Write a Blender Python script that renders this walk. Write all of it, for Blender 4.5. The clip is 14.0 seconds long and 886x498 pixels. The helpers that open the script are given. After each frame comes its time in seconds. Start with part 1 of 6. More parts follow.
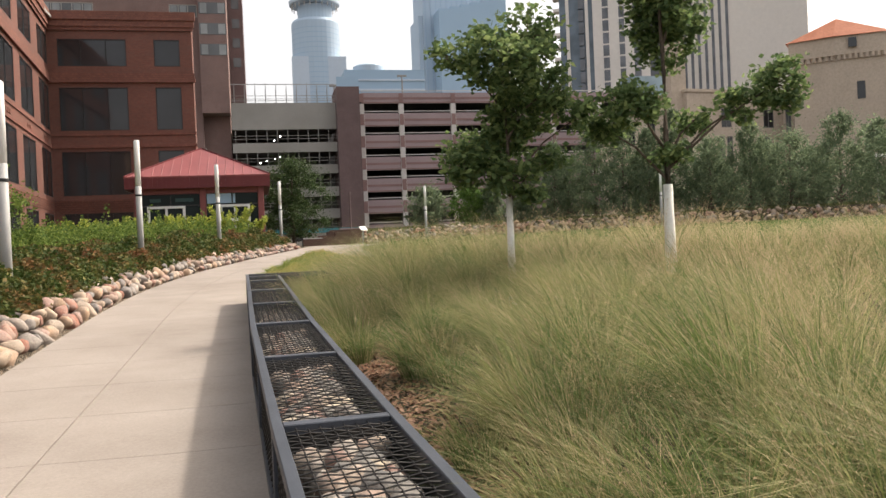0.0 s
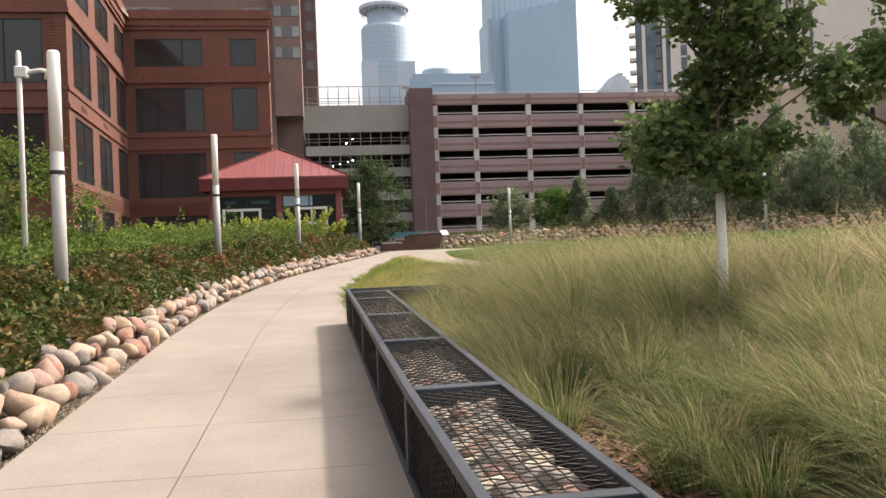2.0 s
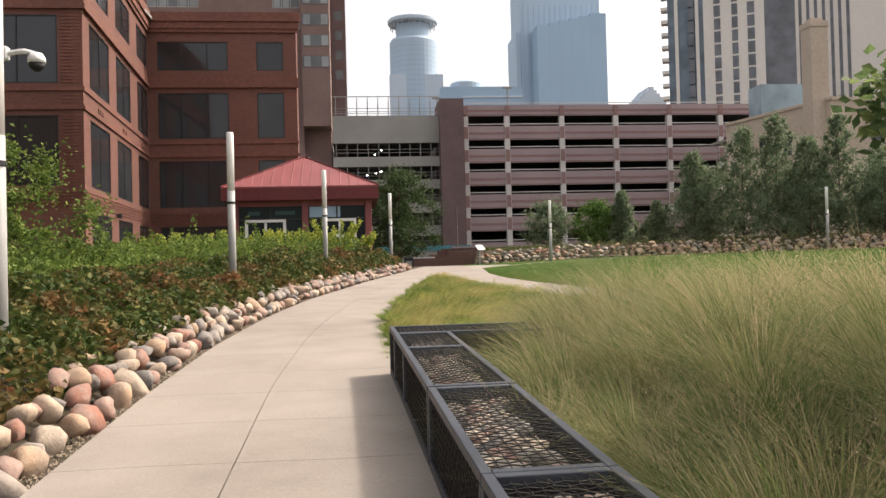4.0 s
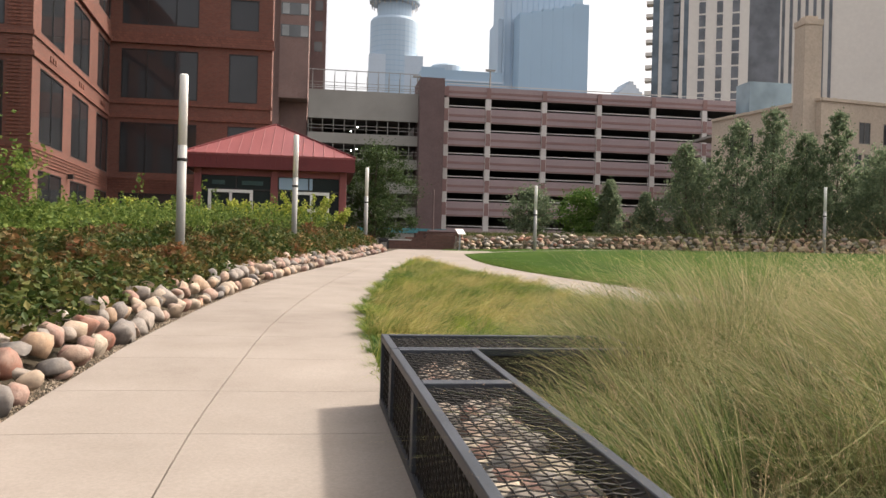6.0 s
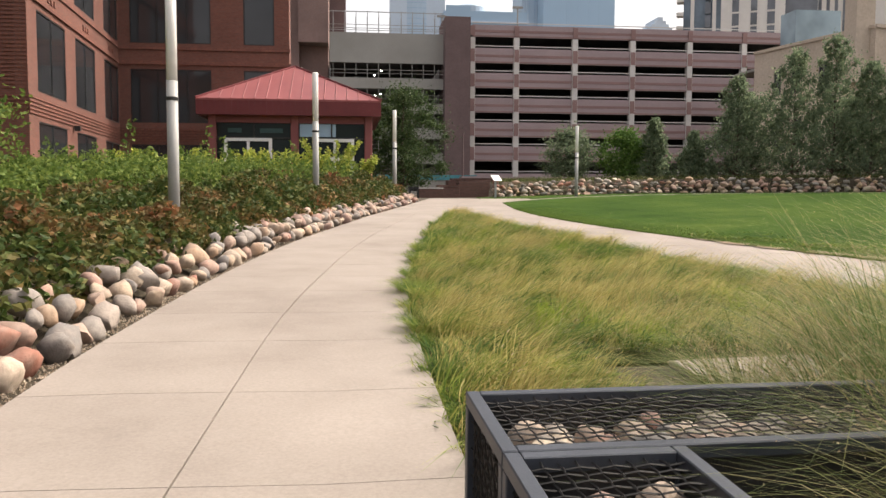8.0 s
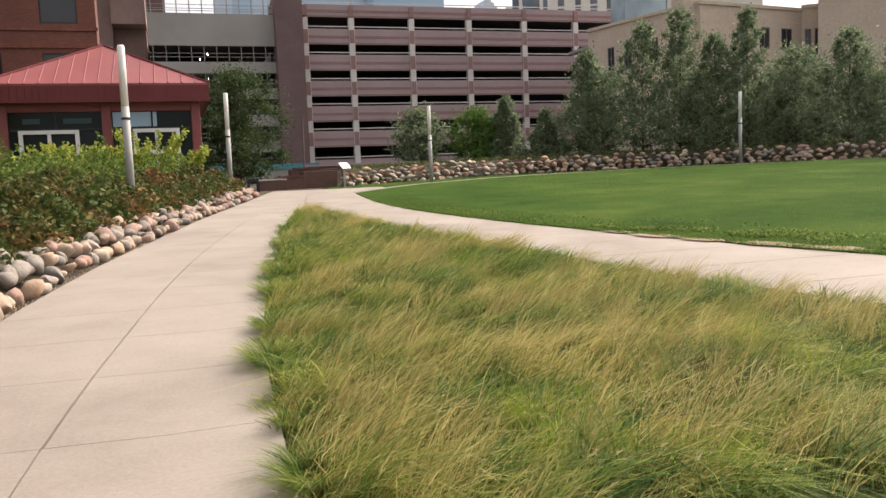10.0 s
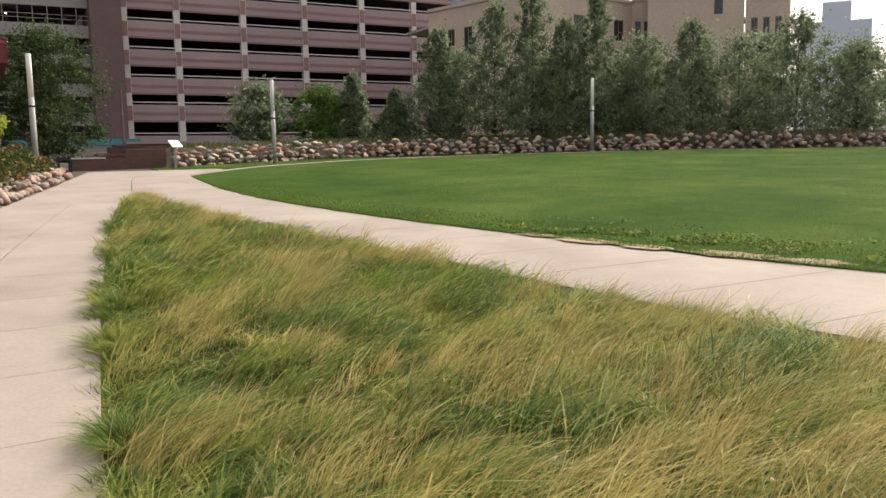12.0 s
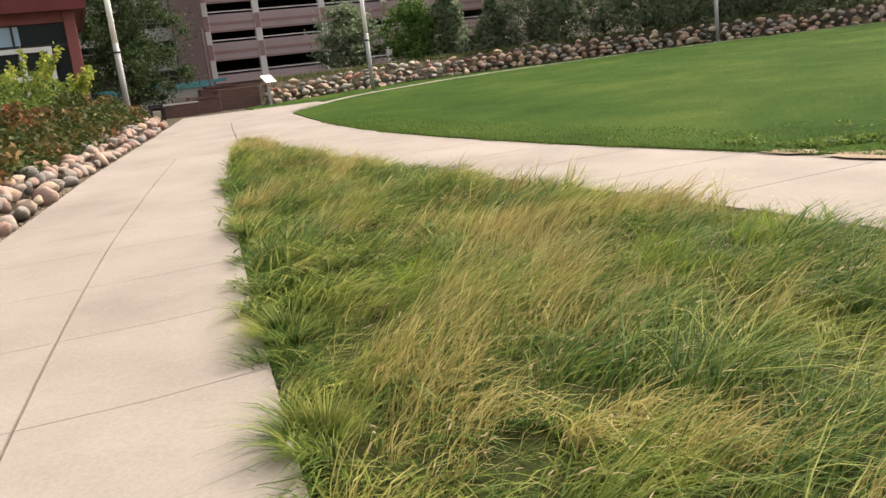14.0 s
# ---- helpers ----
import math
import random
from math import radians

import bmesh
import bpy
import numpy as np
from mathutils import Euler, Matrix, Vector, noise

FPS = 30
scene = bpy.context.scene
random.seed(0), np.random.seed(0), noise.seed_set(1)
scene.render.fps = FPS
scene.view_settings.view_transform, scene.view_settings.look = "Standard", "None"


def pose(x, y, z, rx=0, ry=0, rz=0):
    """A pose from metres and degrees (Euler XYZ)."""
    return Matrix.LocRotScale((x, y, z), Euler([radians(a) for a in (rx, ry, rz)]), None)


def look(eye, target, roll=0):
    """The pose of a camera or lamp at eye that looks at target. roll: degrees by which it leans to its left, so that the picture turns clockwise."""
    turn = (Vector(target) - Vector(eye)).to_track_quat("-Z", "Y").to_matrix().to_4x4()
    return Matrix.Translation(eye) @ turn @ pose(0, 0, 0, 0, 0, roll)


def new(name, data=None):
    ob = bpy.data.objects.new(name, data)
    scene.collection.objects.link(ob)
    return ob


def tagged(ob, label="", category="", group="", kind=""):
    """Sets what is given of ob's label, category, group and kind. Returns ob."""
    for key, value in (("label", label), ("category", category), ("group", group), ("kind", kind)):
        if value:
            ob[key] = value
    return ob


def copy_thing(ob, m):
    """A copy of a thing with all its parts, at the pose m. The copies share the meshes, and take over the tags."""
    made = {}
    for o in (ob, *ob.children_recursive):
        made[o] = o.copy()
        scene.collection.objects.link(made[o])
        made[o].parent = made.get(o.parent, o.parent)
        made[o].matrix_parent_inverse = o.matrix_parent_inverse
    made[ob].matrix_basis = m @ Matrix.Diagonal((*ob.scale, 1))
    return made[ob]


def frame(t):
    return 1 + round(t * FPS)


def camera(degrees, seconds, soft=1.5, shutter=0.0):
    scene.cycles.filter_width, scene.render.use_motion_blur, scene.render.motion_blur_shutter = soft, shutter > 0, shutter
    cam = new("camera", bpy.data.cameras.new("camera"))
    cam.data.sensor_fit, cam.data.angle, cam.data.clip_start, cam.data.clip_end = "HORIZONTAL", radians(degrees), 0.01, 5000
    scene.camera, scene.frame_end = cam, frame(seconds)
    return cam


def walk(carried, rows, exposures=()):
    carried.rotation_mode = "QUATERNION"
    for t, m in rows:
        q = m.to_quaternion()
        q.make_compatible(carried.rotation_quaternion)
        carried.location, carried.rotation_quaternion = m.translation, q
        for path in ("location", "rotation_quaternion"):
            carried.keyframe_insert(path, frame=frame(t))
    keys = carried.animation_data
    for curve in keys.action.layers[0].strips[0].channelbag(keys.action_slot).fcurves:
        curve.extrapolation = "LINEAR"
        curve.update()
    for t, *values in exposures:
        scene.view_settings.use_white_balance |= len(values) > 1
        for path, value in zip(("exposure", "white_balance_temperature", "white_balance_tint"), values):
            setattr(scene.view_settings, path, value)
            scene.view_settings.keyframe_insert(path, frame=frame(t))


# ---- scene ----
cam = camera(57.1, 14.0)
PATH = [
    (0, (0.70, 0.57, 1.44), (1.137, 2.521, 1.423), -2.5),
    (0.5, (0.536, 1.344, 1.579), (0.54, 3.343, 1.662), -2.6),
    (0.8, (0.445, 1.786, 1.59), (0.434, 3.784, 1.687), -1.2),
    (1, (0.43, 2.062, 1.568), (0.453, 4.06, 1.649), -1.8),
    (1.5, (0.327, 2.765, 1.54), (0.529, 4.755, 1.581), -3.0),
    (2, (0.202, 3.534, 1.541), (0.48, 5.515, 1.541), -2.2),
    (2.5, (0.07, 4.352, 1.587), (0.282, 6.341, 1.561), -1.4),
    (5, (0.06, 8.093, 1.691), (0.295, 10.078, 1.759), -1.6),
    (5.5, (0.005, 8.816, 1.69), (0.401, 10.777, 1.676), -3.6),
    (6, (-0.006, 9.573, 1.654), (0.285, 11.552, 1.651), 1.5),
    (6.5, (0.036, 10.28, 1.669), (0.346, 12.255, 1.681), -3.2),
    (7, (-0.012, 10.968, 1.679), (0.185, 12.954, 1.543), 0.6),
    (9.5, (0.062, 14.918, 1.914), (0.51, 16.862, 1.769), -3.1),
    (10, (0.149, 15.75, 1.926), (0.75, 17.649, 1.745), -2.3),
    (10.5, (0.122, 16.592, 1.93), (0.664, 18.512, 1.789), 0.0),
    (11, (0.2, 17.226, 1.959), (0.935, 19.079, 1.799), 5.0),
    (11.5, (0.254, 17.904, 2.006), (0.879, 19.795, 1.828), 0.5),
    (12, (0.294, 18.513, 2.051), (1.273, 20.241, 1.812), -1.0),
    (12.5, (0.231, 19.247, 2.055), (0.836, 21.138, 1.818), -2.5),
    (13, (0.266, 20.012, 2.056), (0.957, 21.857, 1.712), -4.1),
    (13.5, (0.303, 20.716, 2.11), (0.934, 22.577, 1.736), -3.4),
    (14, (0.402, 21.418, 2.094), (1.163, 23.218, 1.667), -6.8),
]
walk(cam, [(t, look(eye, target, roll)) for t, eye, target, roll in PATH], [(0, 1.30, 6650, 9), (0.7, 1.38, 6650, 9), (1.5, 1.42, 6650, 10), (2.5, 1.37, 6650, 10), (5.5, 1.27, 6650, 10), (7, 1.34, 6650, 10), (10, 1.31, 6650, 11), (11.5, 1.20, 6650, 11), (12.5, 1.19, 6650, 11), (13.5, 1.37, 6650, 10), (14, 1.38, 6650, 9)])

# ---- world and light ----
SUN_ELEV, SUN_AZ = 48.0, 72.0      # degrees; azimuth measured from +y towards +x
world = bpy.data.worlds.new("world")
scene.world = world
world.use_nodes = True
wn = world.node_tree.nodes
sky = wn.new("ShaderNodeTexSky")
sky.sky_type = "NISHITA"
sky.sun_disc = False
sky.sun_elevation, sky.sun_rotation = radians(SUN_ELEV), radians(SUN_AZ)
sky.air_density, sky.dust_density, sky.ozone_density = 0.7, 10.0, 0.6
wn["Background"].inputs["Strength"].default_value = 0.15
haze = wn.new("ShaderNodeMix")
haze.data_type = "RGBA"
haze.inputs["Factor"].default_value = 0.6
haze.inputs[7].default_value = (3.2, 3.12, 3.04, 1)      # whitish summer haze over the whole sky
world.node_tree.links.new(sky.outputs["Color"], haze.inputs[6])
world.node_tree.links.new(haze.outputs[2], wn["Background"].inputs["Color"])
sun = new("sun", bpy.data.lights.new("sun", "SUN"))
sun.data.energy, sun.data.angle, sun.data.color = 1.75, radians(3.5), (1.0, 0.92, 0.82)
ea, aa = radians(SUN_ELEV), radians(SUN_AZ)
sun.matrix_world = look((0, 0, 60), (-math.cos(ea) * math.sin(aa), -math.cos(ea) * math.cos(aa), 60 - math.sin(ea)))

# ---- materials ----
def node_mat(name):
    m = bpy.data.materials.new(name)
    m.use_nodes = True
    nt = m.node_tree
    return m, nt, nt.nodes["Principled BSDF"]


def link(nt, a, b):
    nt.links.new(a, b)


def noise_node(nt, scale, detail=4, rough=0.6, stretch=None):
    geo = nt.nodes.new("ShaderNodeNewGeometry")
    src = geo.outputs["Position"]
    if stretch:
        mp = nt.nodes.new("ShaderNodeMapping")
        mp.inputs["Scale"].default_value = stretch
        link(nt, src, mp.inputs["Vector"])
        src = mp.outputs["Vector"]
    n = nt.nodes.new("ShaderNodeTexNoise")
    n.inputs["Scale"].default_value, n.inputs["Detail"].default_value, n.inputs["Roughness"].default_value = scale, detail, rough
    link(nt, src, n.inputs["Vector"])
    return n


def ramp_node(nt, fac, stops, steps=False):
    r = nt.nodes.new("ShaderNodeValToRGB")
    if steps:
        r.color_ramp.interpolation = "CONSTANT"
    while len(r.color_ramp.elements) < len(stops):
        r.color_ramp.elements.new(0.5)
    for e, (p, c) in zip(r.color_ramp.elements, stops):
        e.position, e.color = p, (*c, 1)
    link(nt, fac, r.inputs["Fac"])
    return r


def mix_col(nt, fac, a, b, mode="MIX"):
    n = nt.nodes.new("ShaderNodeMix")
    n.data_type, n.blend_type = "RGBA", mode
    for sock, v in ((n.inputs["Factor"], fac), (n.inputs["A"], a), (n.inputs["B"], b)):
        if isinstance(v, bpy.types.NodeSocket):
            link(nt, v, sock)
        elif isinstance(v, tuple):
            sock.default_value = (*v, 1)
        else:
            sock.default_value = v
    return n.outputs["Result"]


def bump(nt, bsdf, height, strength, dist=0.01):
    b = nt.nodes.new("ShaderNodeBump")
    b.inputs["Strength"].default_value, b.inputs["Distance"].default_value = strength, dist
    link(nt, height, b.inputs["Height"])
    link(nt, b.outputs["Normal"], bsdf.inputs["Normal"])


def surface(name, stops, scale, fine, rough=0.8, metal=0.0, bstr=0.3, bdist=0.01, grain=0.35, stretch=None, spec=0.35):
    """A worn surface: large patches by a ramp, fine grain over them, and relief."""
    m, nt, b = node_mat(name)
    big = noise_node(nt, scale, 5, 0.6, stretch)
    small = noise_node(nt, fine, 4, 0.7)
    col = ramp_node(nt, big.outputs["Fac"], stops).outputs["Color"]
    g = ramp_node(nt, small.outputs["Fac"], [(0.3, (1 - grain,) * 3), (0.7, (1 + 0,) * 3)]).outputs["Color"]
    col = mix_col(nt, 1.0, col, g, "MULTIPLY")
    link(nt, col, b.inputs["Base Color"])
    b.inputs["Roughness"].default_value, b.inputs["Metallic"].default_value = rough, metal
    b.inputs["Specular IOR Level"].default_value = spec
    bump(nt, b, small.outputs["Fac"], bstr, bdist)
    return m


def varied(name, stops, source="object", rough=0.85, fine=40, grain=0.35, bstr=0.4, bdist=0.01, blotch=3.0, blotch_mix=0.0, blotch_col=(0.2, 0.2, 0.2), steps=False):
    """Colour picked per piece (object or island), with grain."""
    m, nt, b = node_mat(name)
    if source == "object":
        fac = nt.nodes.new("ShaderNodeObjectInfo").outputs["Random"]
    else:
        fac = nt.nodes.new("ShaderNodeNewGeometry").outputs["Random Per Island"]
    col = ramp_node(nt, fac, stops, steps).outputs["Color"]
    small = noise_node(nt, fine, 5, 0.7)
    big = noise_node(nt, blotch, 3)
    if blotch_mix:
        f = ramp_node(nt, big.outputs["Fac"], [(0.4, (0, 0, 0)), (0.65, (blotch_mix,) * 3)]).outputs["Color"]
        col = mix_col(nt, f, col, blotch_col)
    g = ramp_node(nt, small.outputs["Fac"], [(0.3, (1 - grain,) * 3), (0.7, (1, 1, 1))]).outputs["Color"]
    col = mix_col(nt, 1.0, col, g, "MULTIPLY")
    link(nt, col, b.inputs["Base Color"])
    b.inputs["Roughness"].default_value = rough
    bump(nt, b, small.outputs["Fac"], bstr, bdist)
    return m


def leafy(name, stops, trans=0.35, rough=0.55, patch=None, patch_scale=0.5, patch_lo=0.45, patch_hi=0.62):
    """Thin leaves or blades: colour per leaf, light passing through; patch: a second set of colours in drifts."""
    m, nt, b = node_mat(name)
    isl = nt.nodes.new("ShaderNodeNewGeometry").outputs["Random Per Island"]
    col = ramp_node(nt, isl, stops).outputs["Color"]
    if patch:
        big = noise_node(nt, patch_scale, 3, 0.6)
        f = ramp_node(nt, big.outputs["Fac"], [(patch_lo, (0, 0, 0)), (patch_hi, (1, 1, 1))]).outputs["Color"]
        col = mix_col(nt, f, col, ramp_node(nt, isl, patch).outputs["Color"])
    link(nt, col, b.inputs["Base Color"])
    b.inputs["Roughness"].default_value = rough
    b.inputs["Specular IOR Level"].default_value = 0.15
    tr = nt.nodes.new("ShaderNodeBsdfTranslucent")
    link(nt, col, tr.inputs["Color"])
    mx = nt.nodes.new("ShaderNodeMixShader")
    mx.inputs["Fac"].default_value = trans
    link(nt, b.outputs["BSDF"], mx.inputs[1])
    link(nt, tr.outputs["BSDF"], mx.inputs[2])
    link(nt, mx.outputs["Shader"], nt.nodes["Material Output"].inputs["Surface"])
    return m


def brick_mat(name, c1, c2, mortar, bw=0.21, bh=0.075, dirt=0.25):
    m, nt, b = node_mat(name)
    geo = nt.nodes.new("ShaderNodeNewGeometry")
    sep = nt.nodes.new("ShaderNodeSeparateXYZ")
    link(nt, geo.outputs["Position"], sep.inputs["Vector"])
    add = nt.nodes.new("ShaderNodeMath")
    link(nt, sep.outputs["X"], add.inputs[0])
    link(nt, sep.outputs["Y"], add.inputs[1])
    cmb = nt.nodes.new("ShaderNodeCombineXYZ")
    link(nt, add.outputs["Value"], cmb.inputs["X"])
    link(nt, sep.outputs["Z"], cmb.inputs["Y"])
    br = nt.nodes.new("ShaderNodeTexBrick")
    br.inputs["Scale"].default_value = 1.0
    br.inputs["Brick Width"].default_value, br.inputs["Row Height"].default_value = bw, bh
    br.inputs["Mortar Size"].default_value = 0.008
    br.inputs["Color1"].default_value, br.inputs["Color2"].default_value, br.inputs["Mortar"].default_value = (*c1, 1), (*c2, 1), (*mortar, 1)
    link(nt, cmb.outputs["Vector"], br.inputs["Vector"])
    big = noise_node(nt, 0.35, 6, 0.65)
    g = ramp_node(nt, big.outputs["Fac"], [(0.3, (1 - dirt,) * 3), (0.7, (1, 1, 1))]).outputs["Color"]
    col = mix_col(nt, 1.0, br.outputs["Color"], g, "MULTIPLY")
    small = noise_node(nt, 9.0, 4, 0.6)
    g2 = ramp_node(nt, small.outputs["Fac"], [(0.3, (0.8,) * 3), (0.7, (1, 1, 1))]).outputs["Color"]
    col = mix_col(nt, 1.0, col, g2, "MULTIPLY")
    link(nt, col, b.inputs["Base Color"])
    b.inputs["Roughness"].default_value = 0.85
    bump(nt, b, br.outputs["Fac"], -0.4, 0.01)
    return m


def glass_mat(name, tint, rough=0.06, spec=0.5, wav=0.02, scale=0.25, deep=0.6):
    m, nt, b = node_mat(name)
    n = noise_node(nt, scale, 3, 0.5)
    dark = tuple(c * deep for c in tint)
    col = ramp_node(nt, n.outputs["Fac"], [(0.35, dark), (0.65, tint)]).outputs["Color"]
    link(nt, col, b.inputs["Base Color"])
    b.inputs["Roughness"].default_value, b.inputs["Specular IOR Level"].default_value = rough, spec
    n2 = noise_node(nt, 0.8, 2)
    bump(nt, b, n2.outputs["Fac"], wav, 0.05)
    return m


M = {}
M["concrete"] = surface("path_concrete", [(0.28, (0.23, 0.196, 0.170)), (0.5, (0.285, 0.247, 0.215)), (0.72, (0.332, 0.290, 0.254))], 0.7, 45, 0.85, grain=0.2, bstr=0.12, bdist=0.004)
M["soil"] = surface("bed_soil", [(0.3, (0.045, 0.036, 0.022)), (0.6, (0.09, 0.07, 0.045))], 1.5, 35, 0.95, grain=0.5, bstr=0.7, bdist=0.03)
M["lawn"] = surface("lawn_turf", [(0.3, (0.032, 0.072, 0.010)), (0.5, (0.050, 0.100, 0.014)), (0.72, (0.092, 0.138, 0.024))], 0.42, 22, 0.95, grain=0.6, bstr=0.8, bdist=0.04, spec=0.05)
M["sand"] = surface("bare_sand", [(0.3, (0.26, 0.19, 0.12)), (0.7, (0.36, 0.28, 0.19))], 2, 40, 0.95, grain=0.35, bstr=0.5)
M["gravel"] = varied("edge_gravel", [(0, (0.30, 0.22, 0.15)), (0.5, (0.42, 0.34, 0.25)), (1, (0.5, 0.42, 0.34))], "island")
M["rock"] = varied("boulder_stone", [(0, (0.407, 0.257, 0.196)), (0.1, (0.281, 0.247, 0.219)), (0.22, (0.484, 0.370, 0.270)), (0.34, (0.329, 0.143, 0.098)), (0.40, (0.204, 0.186, 0.173)), (0.5, (0.436, 0.305, 0.233)), (0.62, (0.349, 0.295, 0.252)), (0.72, (0.474, 0.319, 0.210)), (0.82, (0.377, 0.233, 0.187)), (0.92, (0.504, 0.408, 0.317))], "object", 0.85, 14, 0.35, 0.6, 0.02, 5.0, 0.55, (0.319, 0.266, 0.224), True)
M["rock_island"] = varied("wall_stone", [(0, (0.370, 0.238, 0.185)), (0.1, (0.255, 0.229, 0.207)), (0.22, (0.440, 0.343, 0.255)), (0.34, (0.299, 0.132, 0.092)), (0.40, (0.185, 0.172, 0.163)), (0.5, (0.396, 0.282, 0.220)), (0.62, (0.317, 0.273, 0.238)), (0.72, (0.431, 0.295, 0.198)), (0.82, (0.343, 0.216, 0.176)), (0.92, (0.458, 0.378, 0.299))], "island", 0.85, 14, 0.35, 0.6, 0.02, 5.0, 0.5, (0.246, 0.211, 0.185), True)
# Boulder colours scaled up, putting light on the shaded wall face into them.
M["wall_rock"] = varied("lit_fieldstone", [(0, (0.433, 0.284, 0.210)), (0.1, (0.299, 0.272, 0.235)), (0.22, (0.515, 0.408, 0.289)), (0.34, (0.350, 0.157, 0.104)), (0.40, (0.216, 0.205, 0.185)), (0.5, (0.464, 0.336, 0.249)), (0.62, (0.371, 0.325, 0.270)), (0.72, (0.504, 0.352, 0.225)), (0.82, (0.401, 0.257, 0.200)), (0.92, (0.535, 0.450, 0.339))], "object", 0.85, 14, 0.35, 0.6, 0.02, 5.0, 0.25, (0.288, 0.256, 0.214), True)
M["fill_stone"] = varied("fill_stone", [(0, (0.414, 0.299, 0.235)), (0.15, (0.276, 0.259, 0.235)), (0.3, (0.644, 0.540, 0.403)), (0.38, (0.322, 0.184, 0.146)), (0.5, (0.196, 0.190, 0.179)), (0.65, (0.460, 0.368, 0.291)), (0.8, (0.391, 0.345, 0.297)), (0.92, (0.690, 0.586, 0.448))], "island", 0.85, 14, 0.35, 0.6, 0.02, 5.0, 0.4, (0.345, 0.305, 0.258), True)
M["mulch"] = varied("wood_mulch", [(0, (0.20, 0.09, 0.05)), (0.5, (0.32, 0.17, 0.10)), (1, (0.42, 0.26, 0.18))], "island")
M["steel"] = surface("dark_steel", [(0.3, (0.038, 0.045, 0.056)), (0.7, (0.060, 0.068, 0.085))], 3, 90, 0.5, 0.25, 0.1, grain=0.2)
M["wire"] = surface("black_wire", [(0.3, (0.02, 0.02, 0.02)), (0.7, (0.035, 0.034, 0.033))], 4, 90, 0.5, 0.6, 0.1, grain=0.2)
M["pole"] = surface("brushed_pole", [(0.3, (0.33, 0.33, 0.325)), (0.7, (0.41, 0.41, 0.40))], 2, 60, 0.6, 0.1, 0.05, grain=0.15)
M["diffuser"] = surface("white_diffuser", [(0.3, (0.80, 0.79, 0.77)), (0.7, (0.86, 0.85, 0.83))], 2, 60, 0.4, 0, 0.02, grain=0.05)
M["white"] = surface("white_paint", [(0.3, (0.70, 0.70, 0.69)), (0.7, (0.80, 0.80, 0.79))], 1, 40, 0.5, 0, 0.05, grain=0.08)
M["brick"] = brick_mat("red_brick", (0.224, 0.084, 0.058), (0.172, 0.063, 0.045), (0.166, 0.105, 0.086))
M["band"] = brick_mat("brick_band", (0.259, 0.102, 0.069), (0.194, 0.073, 0.052), (0.108, 0.062, 0.052), 0.21, 0.15)
M["yellow_brick"] = brick_mat("orange_brick", (0.378, 0.200, 0.094), (0.310, 0.159, 0.072), (0.303, 0.207, 0.137))
M["hotel"] = brick_mat("brown_brick", (0.266, 0.163, 0.145), (0.231, 0.142, 0.123), (0.252, 0.185, 0.167))
M["pier"] = brick_mat("brown_pier", (0.178, 0.115, 0.112), (0.149, 0.095, 0.093), (0.172, 0.127, 0.124))
M["paver_brick"] = brick_mat("plaza_brick", (0.17, 0.085, 0.065), (0.13, 0.065, 0.05), (0.12, 0.08, 0.07))
M["glass"] = glass_mat("dark_glass", (0.035, 0.037, 0.041))
M["lit_glass"] = glass_mat("pale_glass", (0.30, 0.31, 0.31), 0.15)
M["kiosk_glass"] = glass_mat("kiosk_glass", (0.016, 0.024, 0.024), 0.05, 0.12)
M["red_metal"] = surface("red_roof_metal", [(0.3, (0.225, 0.06, 0.06)), (0.7, (0.275, 0.077, 0.075))], 0.8, 30, 0.4, 0.1, 0.05, grain=0.12)
M["red_dark"] = surface("red_fascia_metal", [(0.3, (0.13, 0.024, 0.027)), (0.7, (0.17, 0.033, 0.035))], 0.8, 30, 0.45, 0.1, 0.05, grain=0.12)
M["red_post"] = surface("red_post_paint", [(0.3, (0.20, 0.062, 0.062)), (0.7, (0.25, 0.08, 0.078))], 1, 30, 0.6, 0, 0.05, grain=0.15)
M["grey_conc"] = surface("grey_concrete", [(0.3, (0.28, 0.268, 0.245)), (0.7, (0.35, 0.335, 0.31))], 0.2, 8, 0.85, grain=0.15, bstr=0.1)
M["pink_conc"] = surface("pink_concrete", [(0.3, (0.307, 0.236, 0.240)), (0.7, (0.366, 0.283, 0.286))], 0.2, 6, 0.85, grain=0.15, bstr=0.1)
M["stripe"] = surface("red_stripe_concrete", [(0.3, (0.242, 0.151, 0.143)), (0.7, (0.297, 0.184, 0.171))], 0.3, 6, 0.85, grain=0.15, bstr=0.1)
M["white_conc"] = surface("white_concrete", [(0.3, (0.55, 0.52, 0.49)), (0.7, (0.64, 0.61, 0.58))], 0.3, 6, 0.8, grain=0.15, bstr=0.1)
# Garage decks and back wall: indoor shade is put into this dark colour.
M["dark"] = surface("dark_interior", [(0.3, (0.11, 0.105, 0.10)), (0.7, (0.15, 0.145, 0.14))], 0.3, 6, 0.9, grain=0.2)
M["tan"] = surface("tan_limestone", [(0.3, (0.50, 0.41, 0.325)), (0.7, (0.58, 0.48, 0.385))], 0.25, 4, 0.9, grain=0.2, bstr=0.2, bdist=0.03)
M["tile_roof"] = surface("orange_tile", [(0.3, (0.42, 0.14, 0.07)), (0.7, (0.52, 0.19, 0.10))], 0.6, 5, 0.8, grain=0.3)
# Distance haze is put into these tower colours, paled towards sky white.
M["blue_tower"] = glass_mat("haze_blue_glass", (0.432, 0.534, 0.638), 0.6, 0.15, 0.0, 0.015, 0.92)
